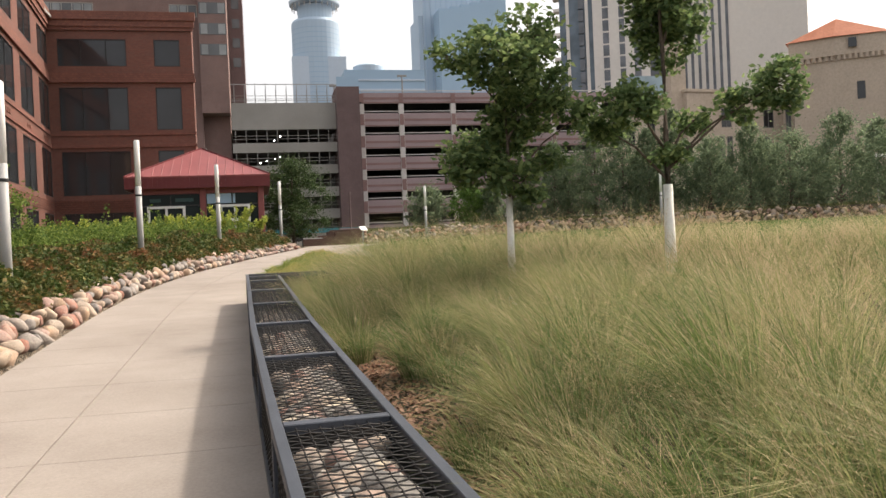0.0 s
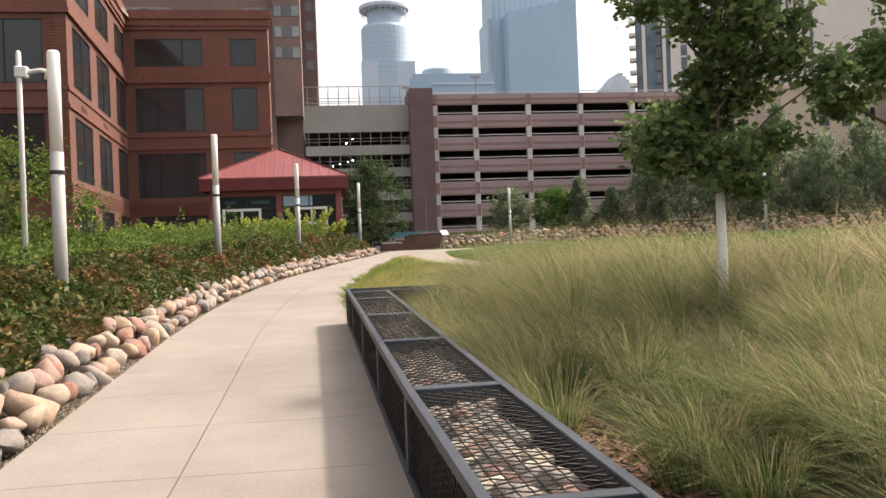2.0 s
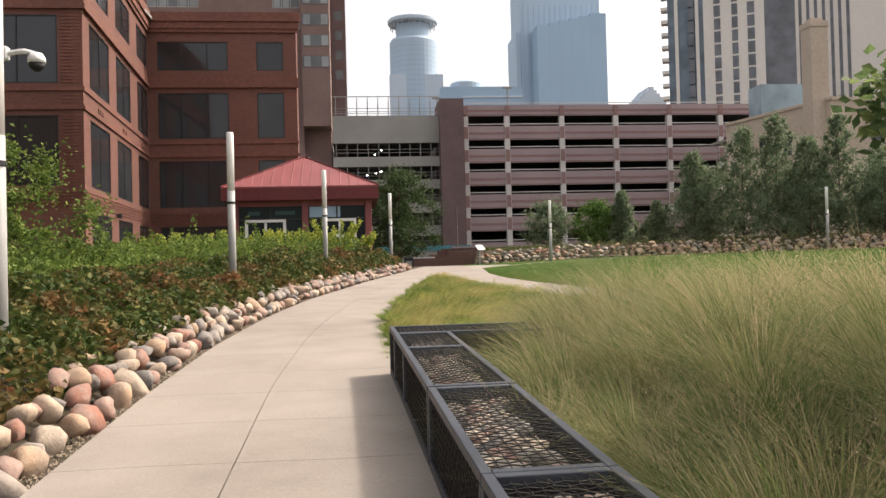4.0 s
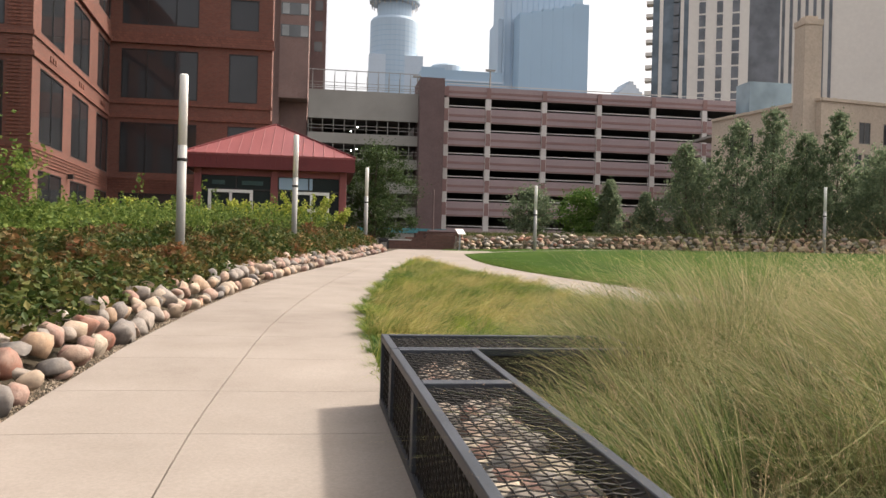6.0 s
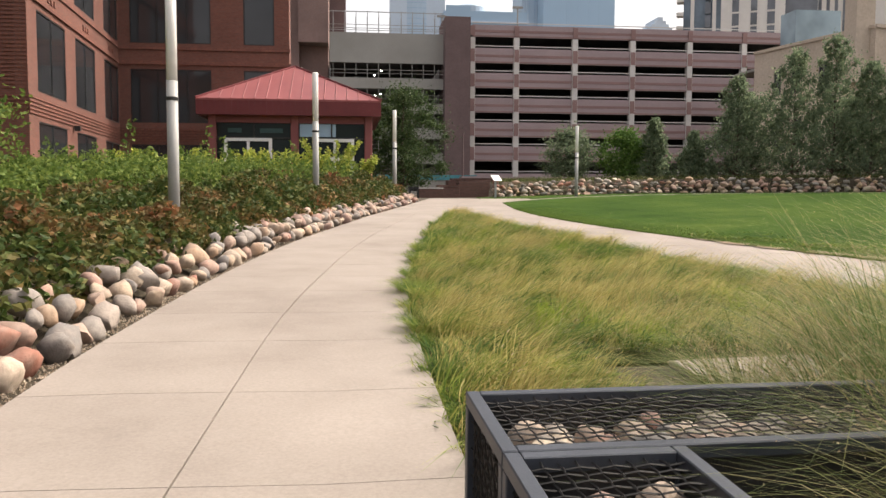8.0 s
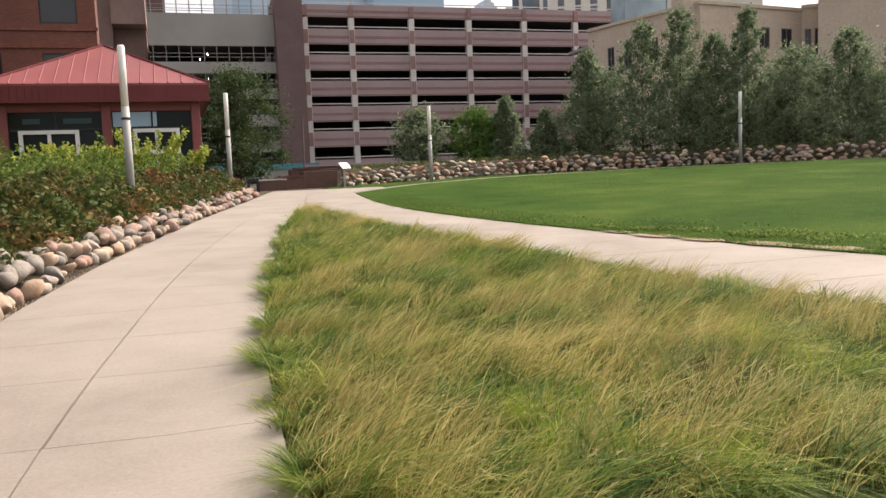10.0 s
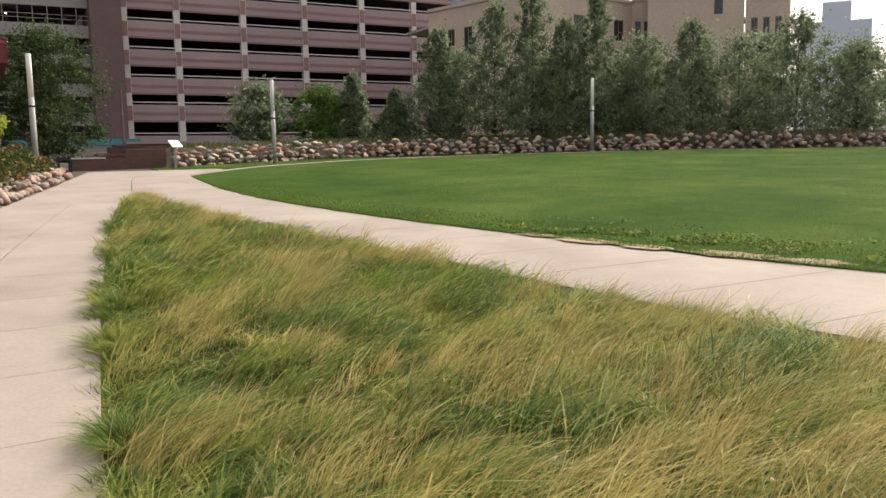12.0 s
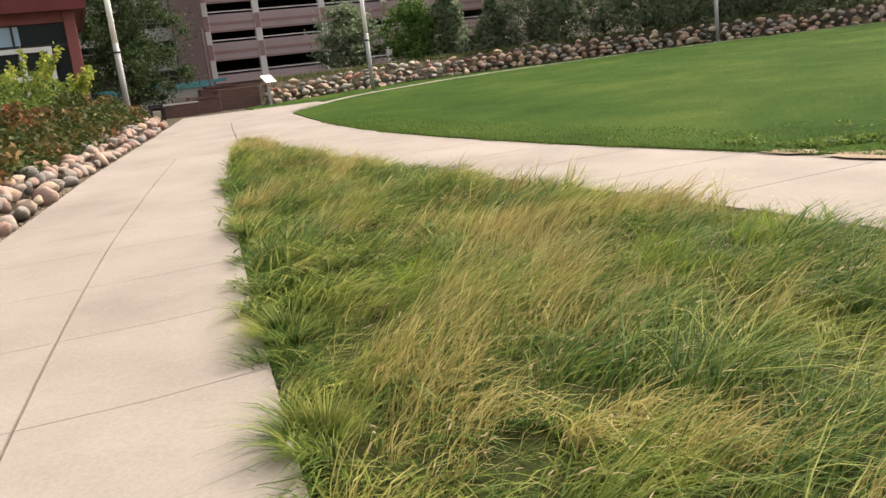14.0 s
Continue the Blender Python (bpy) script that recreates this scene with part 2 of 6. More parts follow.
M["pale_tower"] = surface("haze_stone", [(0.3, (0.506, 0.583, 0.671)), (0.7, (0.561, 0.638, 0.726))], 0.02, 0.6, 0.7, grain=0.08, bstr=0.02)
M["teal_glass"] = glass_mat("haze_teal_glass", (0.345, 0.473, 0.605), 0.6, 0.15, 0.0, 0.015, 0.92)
M["beige_tower"] = surface("haze_beige_panel", [(0.3, (0.696, 0.648, 0.600)), (0.7, (0.768, 0.720, 0.660))], 0.03, 0.8, 0.85, grain=0.08, bstr=0.02)
M["tower_window"] = glass_mat("grey_window", (0.13, 0.135, 0.14), 0.2)
M["apartment_glass"] = glass_mat("apartment_glass", (0.17, 0.215, 0.26), 0.35, 0.3)
# Far window grey, with distance haze in its colour.
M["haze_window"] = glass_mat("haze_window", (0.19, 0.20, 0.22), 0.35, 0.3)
M["bark"] = surface("tree_bark", [(0.3, (0.10, 0.075, 0.055)), (0.7, (0.17, 0.13, 0.10))], 6, 45, 0.9, grain=0.5, bstr=0.8, bdist=0.02, stretch=(1, 1, 0.25))
M["wrap"] = surface("trunk_wrap", [(0.3, (0.76, 0.74, 0.67)), (0.7, (0.84, 0.82, 0.75))], 3, 30, 0.8, grain=0.2)
M["teal"] = surface("teal_paint", [(0.3, (0.05, 0.20, 0.24)), (0.7, (0.08, 0.27, 0.31))], 0.5, 8, 0.6, grain=0.15)
M["kiosk_letter"] = surface("dim_teal_letters", [(0.3, (0.025, 0.06, 0.06)), (0.7, (0.035, 0.08, 0.08))], 0.5, 8, 0.5, grain=0.15)
M["black"] = surface("black_plastic", [(0.3, (0.015, 0.015, 0.016)), (0.7, (0.03, 0.03, 0.03))], 2, 40, 0.5, grain=0.2)
M["lamp"], _nt, _b = node_mat("garage_lamp_glow")
_b.inputs["Emission Color"].default_value, _b.inputs["Emission Strength"].default_value = (1, 0.97, 0.9, 1), 6.0
M["lantern"] = glass_mat("lantern_glass", (0.30, 0.40, 0.46), 0.2, 0.4, 0.0)
M["tree_leaf"] = leafy("tree_leaves", [(0, (0.038, 0.068, 0.025)), (0.6, (0.060, 0.093, 0.034)), (1, (0.093, 0.132, 0.047))], 0.35)
M["oak"] = leafy("oak_leaves", [(0, (0.07, 0.115, 0.048)), (0.6, (0.14, 0.20, 0.078)), (1, (0.25, 0.31, 0.12))], 0.55)
M["hedge_leaf"] = leafy("hedge_leaves", [(0, (0.110, 0.152, 0.090)), (0.6, (0.161, 0.207, 0.122)), (1, (0.230, 0.276, 0.162))], 0.58)
M["light_leaf"] = leafy("light_leaves", [(0, (0.06, 0.12, 0.025)), (0.6, (0.10, 0.18, 0.04)), (1, (0.16, 0.24, 0.06))], 0.35)
M["shrub"] = leafy("shrub_leaves", [(0, (0.03, 0.055, 0.013)), (0.5, (0.06, 0.088, 0.022)), (0.85, (0.11, 0.125, 0.035)), (1, (0.20, 0.18, 0.06))], 0.3,
                   patch=[(0, (0.08, 0.062, 0.024)), (0.5, (0.15, 0.09, 0.038)), (0.8, (0.23, 0.10, 0.05)), (1, (0.33, 0.13, 0.07))], patch_scale=1.1, patch_lo=0.47, patch_hi=0.68)
M["weed"] = leafy("weed_leaves", [(0, (0.06, 0.105, 0.022)), (0.5, (0.115, 0.175, 0.037)), (1, (0.23, 0.285, 0.07))], 0.42)
M["yellow_shrub"] = leafy("yellow_leaves", [(0, (0.17, 0.23, 0.035)), (0.5, (0.31, 0.36, 0.06)), (1, (0.50, 0.50, 0.12))], 0.4)
M["ivy"] = leafy("ivy_leaves", [(0, (0.044, 0.070, 0.020)), (0.6, (0.088, 0.125, 0.035)), (1, (0.167, 0.184, 0.056))], 0.3)
M["tall_grass"] = leafy("tall_grass", [(0, (0.055, 0.095, 0.025)), (0.5, (0.115, 0.165, 0.05)), (0.88, (0.20, 0.235, 0.085)), (1, (0.42, 0.38, 0.20))], 0.45,
                        patch=[(0, (0.13, 0.165, 0.055)), (0.6, (0.25, 0.26, 0.105)), (1, (0.48, 0.42, 0.23))], patch_scale=1.3, patch_lo=0.46, patch_hi=0.6)
M["seed"] = leafy("seed_heads", [(0, (0.367, 0.276, 0.165)), (0.6, (0.508, 0.390, 0.250)), (1, (0.626, 0.489, 0.330))], 0.45)
M["short_grass"] = leafy("meadow_grass", [(0, (0.041, 0.088, 0.019)), (0.45, (0.088, 0.159, 0.033)), (0.8, (0.189, 0.254, 0.053)), (1, (0.378, 0.378, 0.106))], 0.45,
                         patch=[(0, (0.153, 0.201, 0.035)), (0.5, (0.283, 0.319, 0.065)), (1, (0.472, 0.448, 0.142))], patch_scale=1.4, patch_lo=0.5, patch_hi=0.66)
M["sward"] = surface("grass_thatch", [(0.3, (0.035, 0.05, 0.014)), (0.55, (0.07, 0.085, 0.026)), (0.75, (0.13, 0.115, 0.045))], 1.4, 30, 0.95, grain=0.6, bstr=0.9, bdist=0.04, spec=0.05)
M["straw"] = leafy("dry_straw", [(0, (0.222, 0.181, 0.059)), (0.5, (0.428, 0.368, 0.133)), (1, (0.616, 0.542, 0.243))], 0.45)
M["bright_grass"] = leafy("fresh_grass", [(0, (0.13, 0.22, 0.02)), (0.6, (0.24, 0.34, 0.035)), (1, (0.36, 0.42, 0.07))], 0.45)
M["rough_grass"] = leafy("rough_grass", [(0, (0.05, 0.075, 0.025)), (0.6, (0.10, 0.12, 0.045)), (1, (0.22, 0.20, 0.09))], 0.4)
M["lawn_blade"] = leafy("lawn_blades", [(0, (0.055, 0.10, 0.018)), (0.6, (0.085, 0.14, 0.025)), (1, (0.14, 0.20, 0.04))], 0.5)

# ---- builders ----
def box(bm, x0, x1, y0, y1, z0, z1):
    v = [bm.verts.new(p) for p in ((x0, y0, z0), (x1, y0, z0), (x1, y1, z0), (x0, y1, z0), (x0, y0, z1), (x1, y0, z1), (x1, y1, z1), (x0, y1, z1))]
    for f in ((3, 2, 1, 0), (4, 5, 6, 7), (0, 1, 5, 4), (1, 2, 6, 5), (2, 3, 7, 6), (3, 0, 4, 7)):
        bm.faces.new([v[i] for i in f])


def boxes(*dims):
    bm = bmesh.new()
    for d in dims:
        box(bm, *d)
    return bm


def bevelled(bm, w=0.01):
    bmesh.ops.bevel(bm, geom=list(bm.edges), offset=w, segments=1, affect="EDGES", profile=0.5)
    return bm


def ring(bm, c, r, z, n, sx=1.0):
    return [bm.verts.new((c[0] + r * sx * math.cos(2 * math.pi * i / n), c[1] + r * math.sin(2 * math.pi * i / n), z)) for i in range(n)]


def lathe(bm, c, prof, n=16, cap=True):
    """prof: (radius, z) upward."""
    rings = [ring(bm, c, r, z, n) for r, z in prof]
    for a, b in zip(rings, rings[1:]):
        for i in range(n):
            bm.faces.new((a[i], a[(i + 1) % n], b[(i + 1) % n], b[i]))
    if cap:
        bm.faces.new(rings[0][::-1])
        bm.faces.new(rings[-1])
    return bm


def tube(bm, pts, radii, n=6):
    """A tapered tube along points."""
    prev = None
    for k, (p, r) in enumerate(zip(pts, radii)):
        a = Vector(pts[min(k + 1, len(pts) - 1)]) - Vector(pts[max(k - 1, 0)])
        q = a.to_track_quat("Z", "Y")
        cur = [bm.verts.new(Vector(p) + q @ Vector((r * math.cos(2 * math.pi * i / n), r * math.sin(2 * math.pi * i / n), 0))) for i in range(n)]
        if prev:
            for i in range(n):
                bm.faces.new((prev[i], prev[(i + 1) % n], cur[(i + 1) % n], cur[i]))
        else:
            bm.faces.new(cur[::-1])
        prev = cur
    bm.faces.new(prev)
    return bm


def part(name, bm, material, parent=None, label="", smooth=False):
    me = bpy.data.meshes.new(name)
    bm.to_mesh(me)
    bm.free()
    me.materials.append(material)
    if smooth:
        me.polygons.foreach_set("use_smooth", [True] * len(me.polygons))
    ob = new(name, me)
    ob.parent = parent
    if label:
        ob["label"] = label
    return ob


def raw(name, verts, faces, material, parent=None, smooth=False):
    """Fast mesh from arrays; faces (n, k)."""
    verts, faces = np.asarray(verts, np.float32), np.asarray(faces, np.int32)
    me = bpy.data.meshes.new(name)
    n, k = faces.shape
    me.vertices.add(len(verts))
    me.vertices.foreach_set("co", verts.ravel())
    me.loops.add(n * k)
    me.loops.foreach_set("vertex_index", faces.ravel())
    me.polygons.add(n)
    me.polygons.foreach_set("loop_start", np.arange(0, n * k, k, dtype=np.int32))
    me.materials.append(material)
    me.polygons.foreach_set("use_smooth", np.full(n, smooth))
    me.update(calc_edges=True)
    ob = new(name, me)
    ob.parent = parent
    return ob


def thing(name, label, category, group="", at=(0, 0, 0)):
    ob = new(name)
    ob.location = at
    ob.empty_display_size = 0.2
    return tagged(ob, label, category, group)


def holes_wall(bm, u0, u1, z0, z1, holes, put):
    """Solid rectangles of a wall pierced by holes (u0, u1, z0, z1); put(bm, u0, u1, z0, z1) makes each solid."""
    us = sorted({u0, u1, *[min(max(h[i], u0), u1) for h in holes for i in (0, 1)]})
    zs = sorted({z0, z1, *[min(max(h[i], z0), z1) for h in holes for i in (2, 3)]})
    for za, zb in zip(zs, zs[1:]):
        for a, b in zip(us, us[1:]):
            m, n = (a + b) / 2, (za + zb) / 2
            if not any(h[0] < m < h[1] and h[2] < n < h[3] for h in holes):
                put(bm, a, b, za, zb)
    bmesh.ops.remove_doubles(bm, verts=bm.verts[:], dist=1e-4)
    bm.verts.index_update()
    seen = {}
    for f in bm.faces:
        seen.setdefault(tuple(sorted(v.index for v in f.verts)), []).append(f)
    bmesh.ops.delete(bm, geom=[f for fs in seen.values() if len(fs) > 1 for f in fs], context="FACES_ONLY")


rng = np.random.default_rng(7)


def smooth01(t):
    t = np.clip(t, 0, 1)
    return t * t * (3 - 2 * t)


def curve_x(table):
    """A smoothed curve through (place, value) pairs."""
    ys, xs = zip(*table)
    fine = np.arange(ys[0], ys[-1] + 0.1, 0.1)
    v = np.pad(np.interp(fine, ys, xs), 15, "reflect", reflect_type="odd")
    k = np.hanning(31)
    v = np.convolve(v, k / k.sum(), "valid")
    return lambda y: np.interp(y, fine, v)


left_x = curve_x([(-12, -1.4), (0, -1.6), (7.5, -1.78), (11, -1.88), (15, -1.97), (18.5, -1.93), (22, -1.7), (25, -1.38), (28, -0.95), (31.3, -0.3), (35.5, 0.5), (40, 1.55), (45, 2.65), (52, 4.2)])
right_x = curve_x([(-12, 2.3), (0, 1.1), (4, 0.85), (8, 0.70), (15.6, 0.52), (18.7, 0.52), (20.3, 0.57), (22.2, 0.66), (25.6, 1.08), (28.7, 1.52), (32, 2.05), (35.5, 2.75), (37.3, 3.3)])
mid_x = curve_x([(-12, -0.45), (0, -0.6), (9, -0.70), (15, -0.79), (18.8, -0.68), (20.1, -0.61), (21.5, -0.50), (22.7, -0.37), (23.9, -0.25), (25.2, -0.1), (26.4, 0.06), (27.65, 0.24), (29.3, 0.50), (33, 1.2), (37.3, 2.1)])
fork_x = curve_x([(14, 9.4), (19, 6.5), (22.4, 5.4), (24.3, 4.98), (26.8, 4.76), (28.9, 4.36), (31.4, 3.92), (34.5, 3.55), (37.3, 3.30)])
lawn_x = curve_x([(14, 13.5), (19, 10.2), (23.9, 7.95), (26.4, 7.15), (28, 6.75), (30.3, 6.2), (32.8, 5.78), (35.5, 5.52), (38, 5.5), (41, 5.7), (44.7, 6.1)])
far_y = curve_x([(6.1, 44.7), (8, 47.7), (10, 49.4), (14, 50.9), (18, 51.0), (22, 50.2), (27, 48.3), (32, 45.4), (38, 40.8), (45, 34), (52, 26)])
wall_y = curve_x([(6.5, 51.4), (8, 52.8), (10, 53.6), (14, 54.3), (17, 54.0), (21, 52.9), (26.5, 50.6), (31, 48.0), (37, 43.2), (44, 36.5), (52, 28.0)])
BENCH_L = curve_x([(-12, 2.2), (0, 0.93), (2, 0.81), (4, 0.715), (6, 0.645), (8, 0.575), (12, 0.50), (15.7, 0.42)])


def base_z(x, y):
    return 0.03 * np.clip(y, -60, 55) + 0.02 * np.clip(x - 8, 0, 30) * smooth01((y - 8) / 22)


def ground_z(x, y):
    """Height of the ground: a steady ramp, a planted berm beside the path, a raised bed behind the stone wall."""
    x, y = np.asarray(x, float), np.asarray(y, float)
    z = base_z(x, y)
    off = left_x(y) - x
    z = z + 0.42 * smooth01((off - 0.3) / 1.3) * smooth01((47.5 - y) / 3) * smooth01((y + 30) / 10)
    back = y - wall_y(np.clip(x, 6.5, 52))
    z = z + 0.75 * smooth01((back - 0.25) / 0.5) * smooth01((x - 6.6) / 1.2)
    tall = smooth01((x - 1.2) / 3.0) * smooth01((17.5 - y) / 4) * smooth01((x - 1.1) / 0.3)
    return z + 0.18 * tall * smooth01((y + 20) / 10) * smooth01((18 - x) / 4)


def gz(x, y):
    return float(ground_z(x, y))

# ---- ground, paths, lawn ----
def lines(*spans):
    out = []
    for a, b, s in spans:
        out += list(np.arange(a, b, s))
    return np.array(out + [spans[-1][1]])


gx = lines((-900, -100, 200), (-100, -20, 20), (-20, -4, 0.8), (-4, 8, 0.2), (8, 54, 0.6), (54, 120, 11), (120, 1000, 220))
gy = lines((-900, -60, 140), (-60, -8, 4), (-8, 60, 0.4), (60, 140, 10), (140, 1200, 212))
X, Y = np.meshgrid(gx, gy)
Z = ground_z(X, Y)
nx, ny = len(gx), len(gy)
i = np.arange(ny - 1)[:, None] * nx + np.arange(nx - 1)[None, :]
i = i.ravel()
ground = raw("ground", np.stack([X, Y, Z], -1).reshape(-1, 3), np.stack([i, i + 1, i + 1 + nx, i + nx], -1), M["soil"], smooth=True)
tagged(ground, "brown planting soil and mulch sloping gently up", "ground", kind="structure")


def sheet(name, rows, material, lift, parent=None, thick=0.06):
    """A slab over the ground between two edges; rows: list of lists of (x, y), all equally long."""
    a = np.array(rows, float)
    r, c = a.shape[:2]
    top = np.concatenate([a, (base_z(a[..., 0], a[..., 1]) + lift)[..., None]], -1).reshape(-1, 3)
    low = top - (0, 0, thick)
    n = r * c
    f = []
    for j in range(r - 1):
        for k in range(c - 1):
            p = j * c + k
            f += [(p, p + 1, p + 1 + c, p + c), (n + p + c, n + p + 1 + c, n + p + 1, n + p)]
    edge = [k for k in range(c)] + [j * c + c - 1 for j in range(1, r)] + [(r - 1) * c + k for k in range(c - 2, -1, -1)] + [j * c for j in range(r - 2, 0, -1)]
    for p, q in zip(edge, edge[1:] + edge[:1]):
        f.append((p, n + p, n + q, q))
    return raw(name, np.concatenate([top, low]), f, material, parent)


LIFT = 0.045
path = tagged(new("pavement"), "pale concrete footpath scored into slabs, curving gently", "footpath", kind="structure")
joints = [14.68 - 1.265 * k for k in range(19, 0, -1)] + [14.68, 15.93, 17.4, 18.87, 20.13, 21.47, 22.7, 23.92, 25.2, 26.43, 27.65, 28.95, 29.9, 30.95, 32.3, 33.65, 35.0, 36.3]
for a, b in zip(joints, joints[1:]):
    ys = [a + 0.003, (a + b) / 2, b - 0.003]
    sheet("slab", [[(left_x(y), y), ((left_x(y) + mid_x(y)) / 2, y + 0.02), (mid_x(y) - 0.005, y)] for y in ys], M["concrete"], LIFT, path)
    sheet("slab", [[(mid_x(y) + (0.005 if a < 20 else 0.012), y), ((right_x(y) + mid_x(y)) / 2, y - 0.03), (right_x(y) + (0.35 if y < 15.7 else 0.0), y)] for y in ys], M["concrete"], LIFT, path)
# the open junction beyond the fork, and the branch round the lawn
for a, b in zip(np.arange(36.3, 50.9, 1.47), np.arange(36.3, 50.9, 1.47)[1:]):
    ys = [a + 0.003, (a + b) / 2, b - 0.003]
    edge = lambda y: lawn_x(y) + 0.03 if y < 44.7 else min(6.1 + (y - 44.7) * 0.55, 8.2)
    sheet("slab", [[(left_x(y) + (edge(y) - left_x(y)) * u, y) for u in (0, 0.25, 0.495)] for y in ys], M["concrete"], LIFT, path)
    sheet("slab", [[(left_x(y) + (edge(y) - left_x(y)) * u, y) for u in (0.499, 0.75, 1)] for y in ys], M["concrete"], LIFT, path)
fork_y = np.linspace(14, 36.295, 17)
for a, b in zip(fork_y, fork_y[1:]):
    ys = [a + 0.005, (a + b) / 2, b - 0.005]
    fr = lambda y: max(fork_x(y), right_x(y) + 0.02)
    sheet("slab", [[(fr(y) + (lawn_x(y) + 0.03 - fr(y)) * u, y) for u in (0, 0.5, 1)] for y in ys], M["concrete"], LIFT, path)
sheet("slab", [[(2.3, 17.2), (4.2, 17.25), (7.6, 17.5)], [(2.25, 17.98), (4.2, 18.18), (6.9, 18.62)]], M["concrete"], LIFT - 0.004, path)
us = np.arange(6.1, 51, 1.5)
for a, b in zip(us, us[1:]):
    xs = [a + 0.006, (a + b) / 2, b - 0.006]
    sheet("slab", [[(x, far_y(x) + 0.02 + w) for x in xs] for w in (0, 0.8)], M["concrete"], LIFT, path)

ly = np.concatenate([np.linspace(14, 44.69, 60)])
rows = []
for u in np.linspace(0, 1, 50):
    rows.append([])
    for y in ly:
        x0 = lawn_x(y)
        x1 = np.interp(y, [14, 26, 34, 40.8, 44.7], [60, 52, 45, 38, 33.2])
        rows[-1].append((x0 + (x1 - x0) * u ** 1.5, y))
lawn = sheet("lawn", rows, M["lawn"], 0.065, thick=0.08)
tagged(lawn, "mown bright green lawn beside the footpath", "lawn", kind="structure")
xs = np.linspace(6.15, 33.2, 60)
lawn2 = sheet("lawn_end", [[(x, 44.69 + (max(far_y(x), 44.7) - 44.69) * u) for x in xs] for u in np.linspace(0, 1, 10)], M["lawn"], 0.065, thick=0.08)
tagged(lawn2, "mown green lawn below the stone wall", "lawn", kind="structure")
verge = sheet("verge", [[(x, far_y(x) + 0.84) for x in us], [(x, wall_y(x) + 0.25) for x in us]], M["lawn"], 0.03, thick=0.05)
tagged(verge, "narrow strip of grass under the stone wall", "grass strip", kind="structure")

# ---- rocks ----
def rock_mesh(name, seed, material, sub=2, cut=0.86, sharp=48):
    r = random.Random(seed)
    bm = bmesh.new()
    bmesh.ops.create_icosphere(bm, subdivisions=sub, radius=0.5)
    s = (1.1, r.uniform(0.65, 1.0), r.uniform(0.55, 0.85))
    o = Vector((seed * 7.3, seed * 1.7, 0))
    cuts = [(Vector((r.gauss(0, 1), r.gauss(0, 1), r.gauss(0, 0.6))).normalized(), r.uniform(0.22, 0.38)) for _ in range(12)]
    for v in bm.verts:
        p = v.co.copy()
        p *= 1 + 0.22 * noise.noise(p * 2.2 + o) + 0.07 * noise.noise(p * 6 + o)
        for n, d in cuts:
            e = p.dot(n) - d
            if e > 0:
                p -= n * e * cut
        v.co = Vector((p.x * s[0], p.y * s[1], p.z * s[2]))
    me = bpy.data.meshes.new(name)
    bm.to_mesh(me)
    bm.free()
    me.materials.append(material)
    me.polygons.foreach_set("use_smooth", [True] * len(me.polygons))
    me.set_sharp_from_angle(angle=radians(sharp))
    return me


WALL_STONES = [rock_mesh("stone", 60 + k, M["wall_rock"], 1, 0.8, 60) for k in range(14)]
ROCKS = [rock_mesh("rock", k, M["rock"], 2, 0.86, 70) for k in range(14)]


def joined_rocks(name, items, parent, material, sub=1):
    """Many stones in one mesh; items: (x, y, z, size, turn)."""
    V, F, n = [], [], 0
    protos = []
    for k in range(6):
        me = rock_mesh("tmp_stone", 40 + k, material, sub)
        co = np.empty(len(me.vertices) * 3, np.float32)
        me.vertices.foreach_get("co", co)
        tri = np.array([p.vertices[:] for p in me.polygons])
        protos.append((co.reshape(-1, 3), tri))
        bpy.data.meshes.remove(me)
    for k, (x, y, z, s, a) in enumerate(items):
        co, tri = protos[k % 6]
        c, d = math.cos(a), math.sin(a)
        p = co * s
        V.append(np.stack([p[:, 0] * c - p[:, 1] * d + x, p[:, 0] * d + p[:, 1] * c + y, p[:, 2] + z], -1))
        F.append(tri + n)
        n += len(co)
    ob = raw(name, np.concatenate(V), np.concatenate(F), material, parent, smooth=True)
    return tagged(ob, kind="stuff")


border = thing("rock_border", "row of rounded pink, tan and grey fieldstones edging the footpath", "rock border")
rr = random.Random(3)
y, count, rest = -2.5, 0, []
while y < 46.6:
    for row in range(3):
        s = rr.choice((0.22, 0.27, 0.31, 0.35, 0.42)) * rr.uniform(0.9, 1.1) * (1, 1, 0.9)[row]
        yy = y + rr.uniform(-0.12, 0.12)
        x = left_x(yy) - (0.19, 0.42, 0.66)[row] + rr.uniform(-0.06, 0.06)
        z = base_z(x, yy) + (0.09, 0.23, 0.31)[row] + rr.uniform(-0.03, 0.04)
        if row == 2 and rr.random() < 0.6:
            continue
        if yy > 3.5 and count < 298:
            ob = new("rock", ROCKS[rr.randrange(14)])
            ob.parent = border
            ob.matrix_basis = pose(x, yy, z, rr.uniform(-40, 40), rr.uniform(-40, 40), rr.uniform(0, 360)) @ Matrix.Diagonal((s, s, s, 1))
            count += 1
        else:
            rest.append((x, yy, z, s, rr.uniform(0, 6.28)))
    y += rr.uniform(0.22, 0.32)
joined_rocks("stone_rubble", rest, border, M["rock_island"], 2)
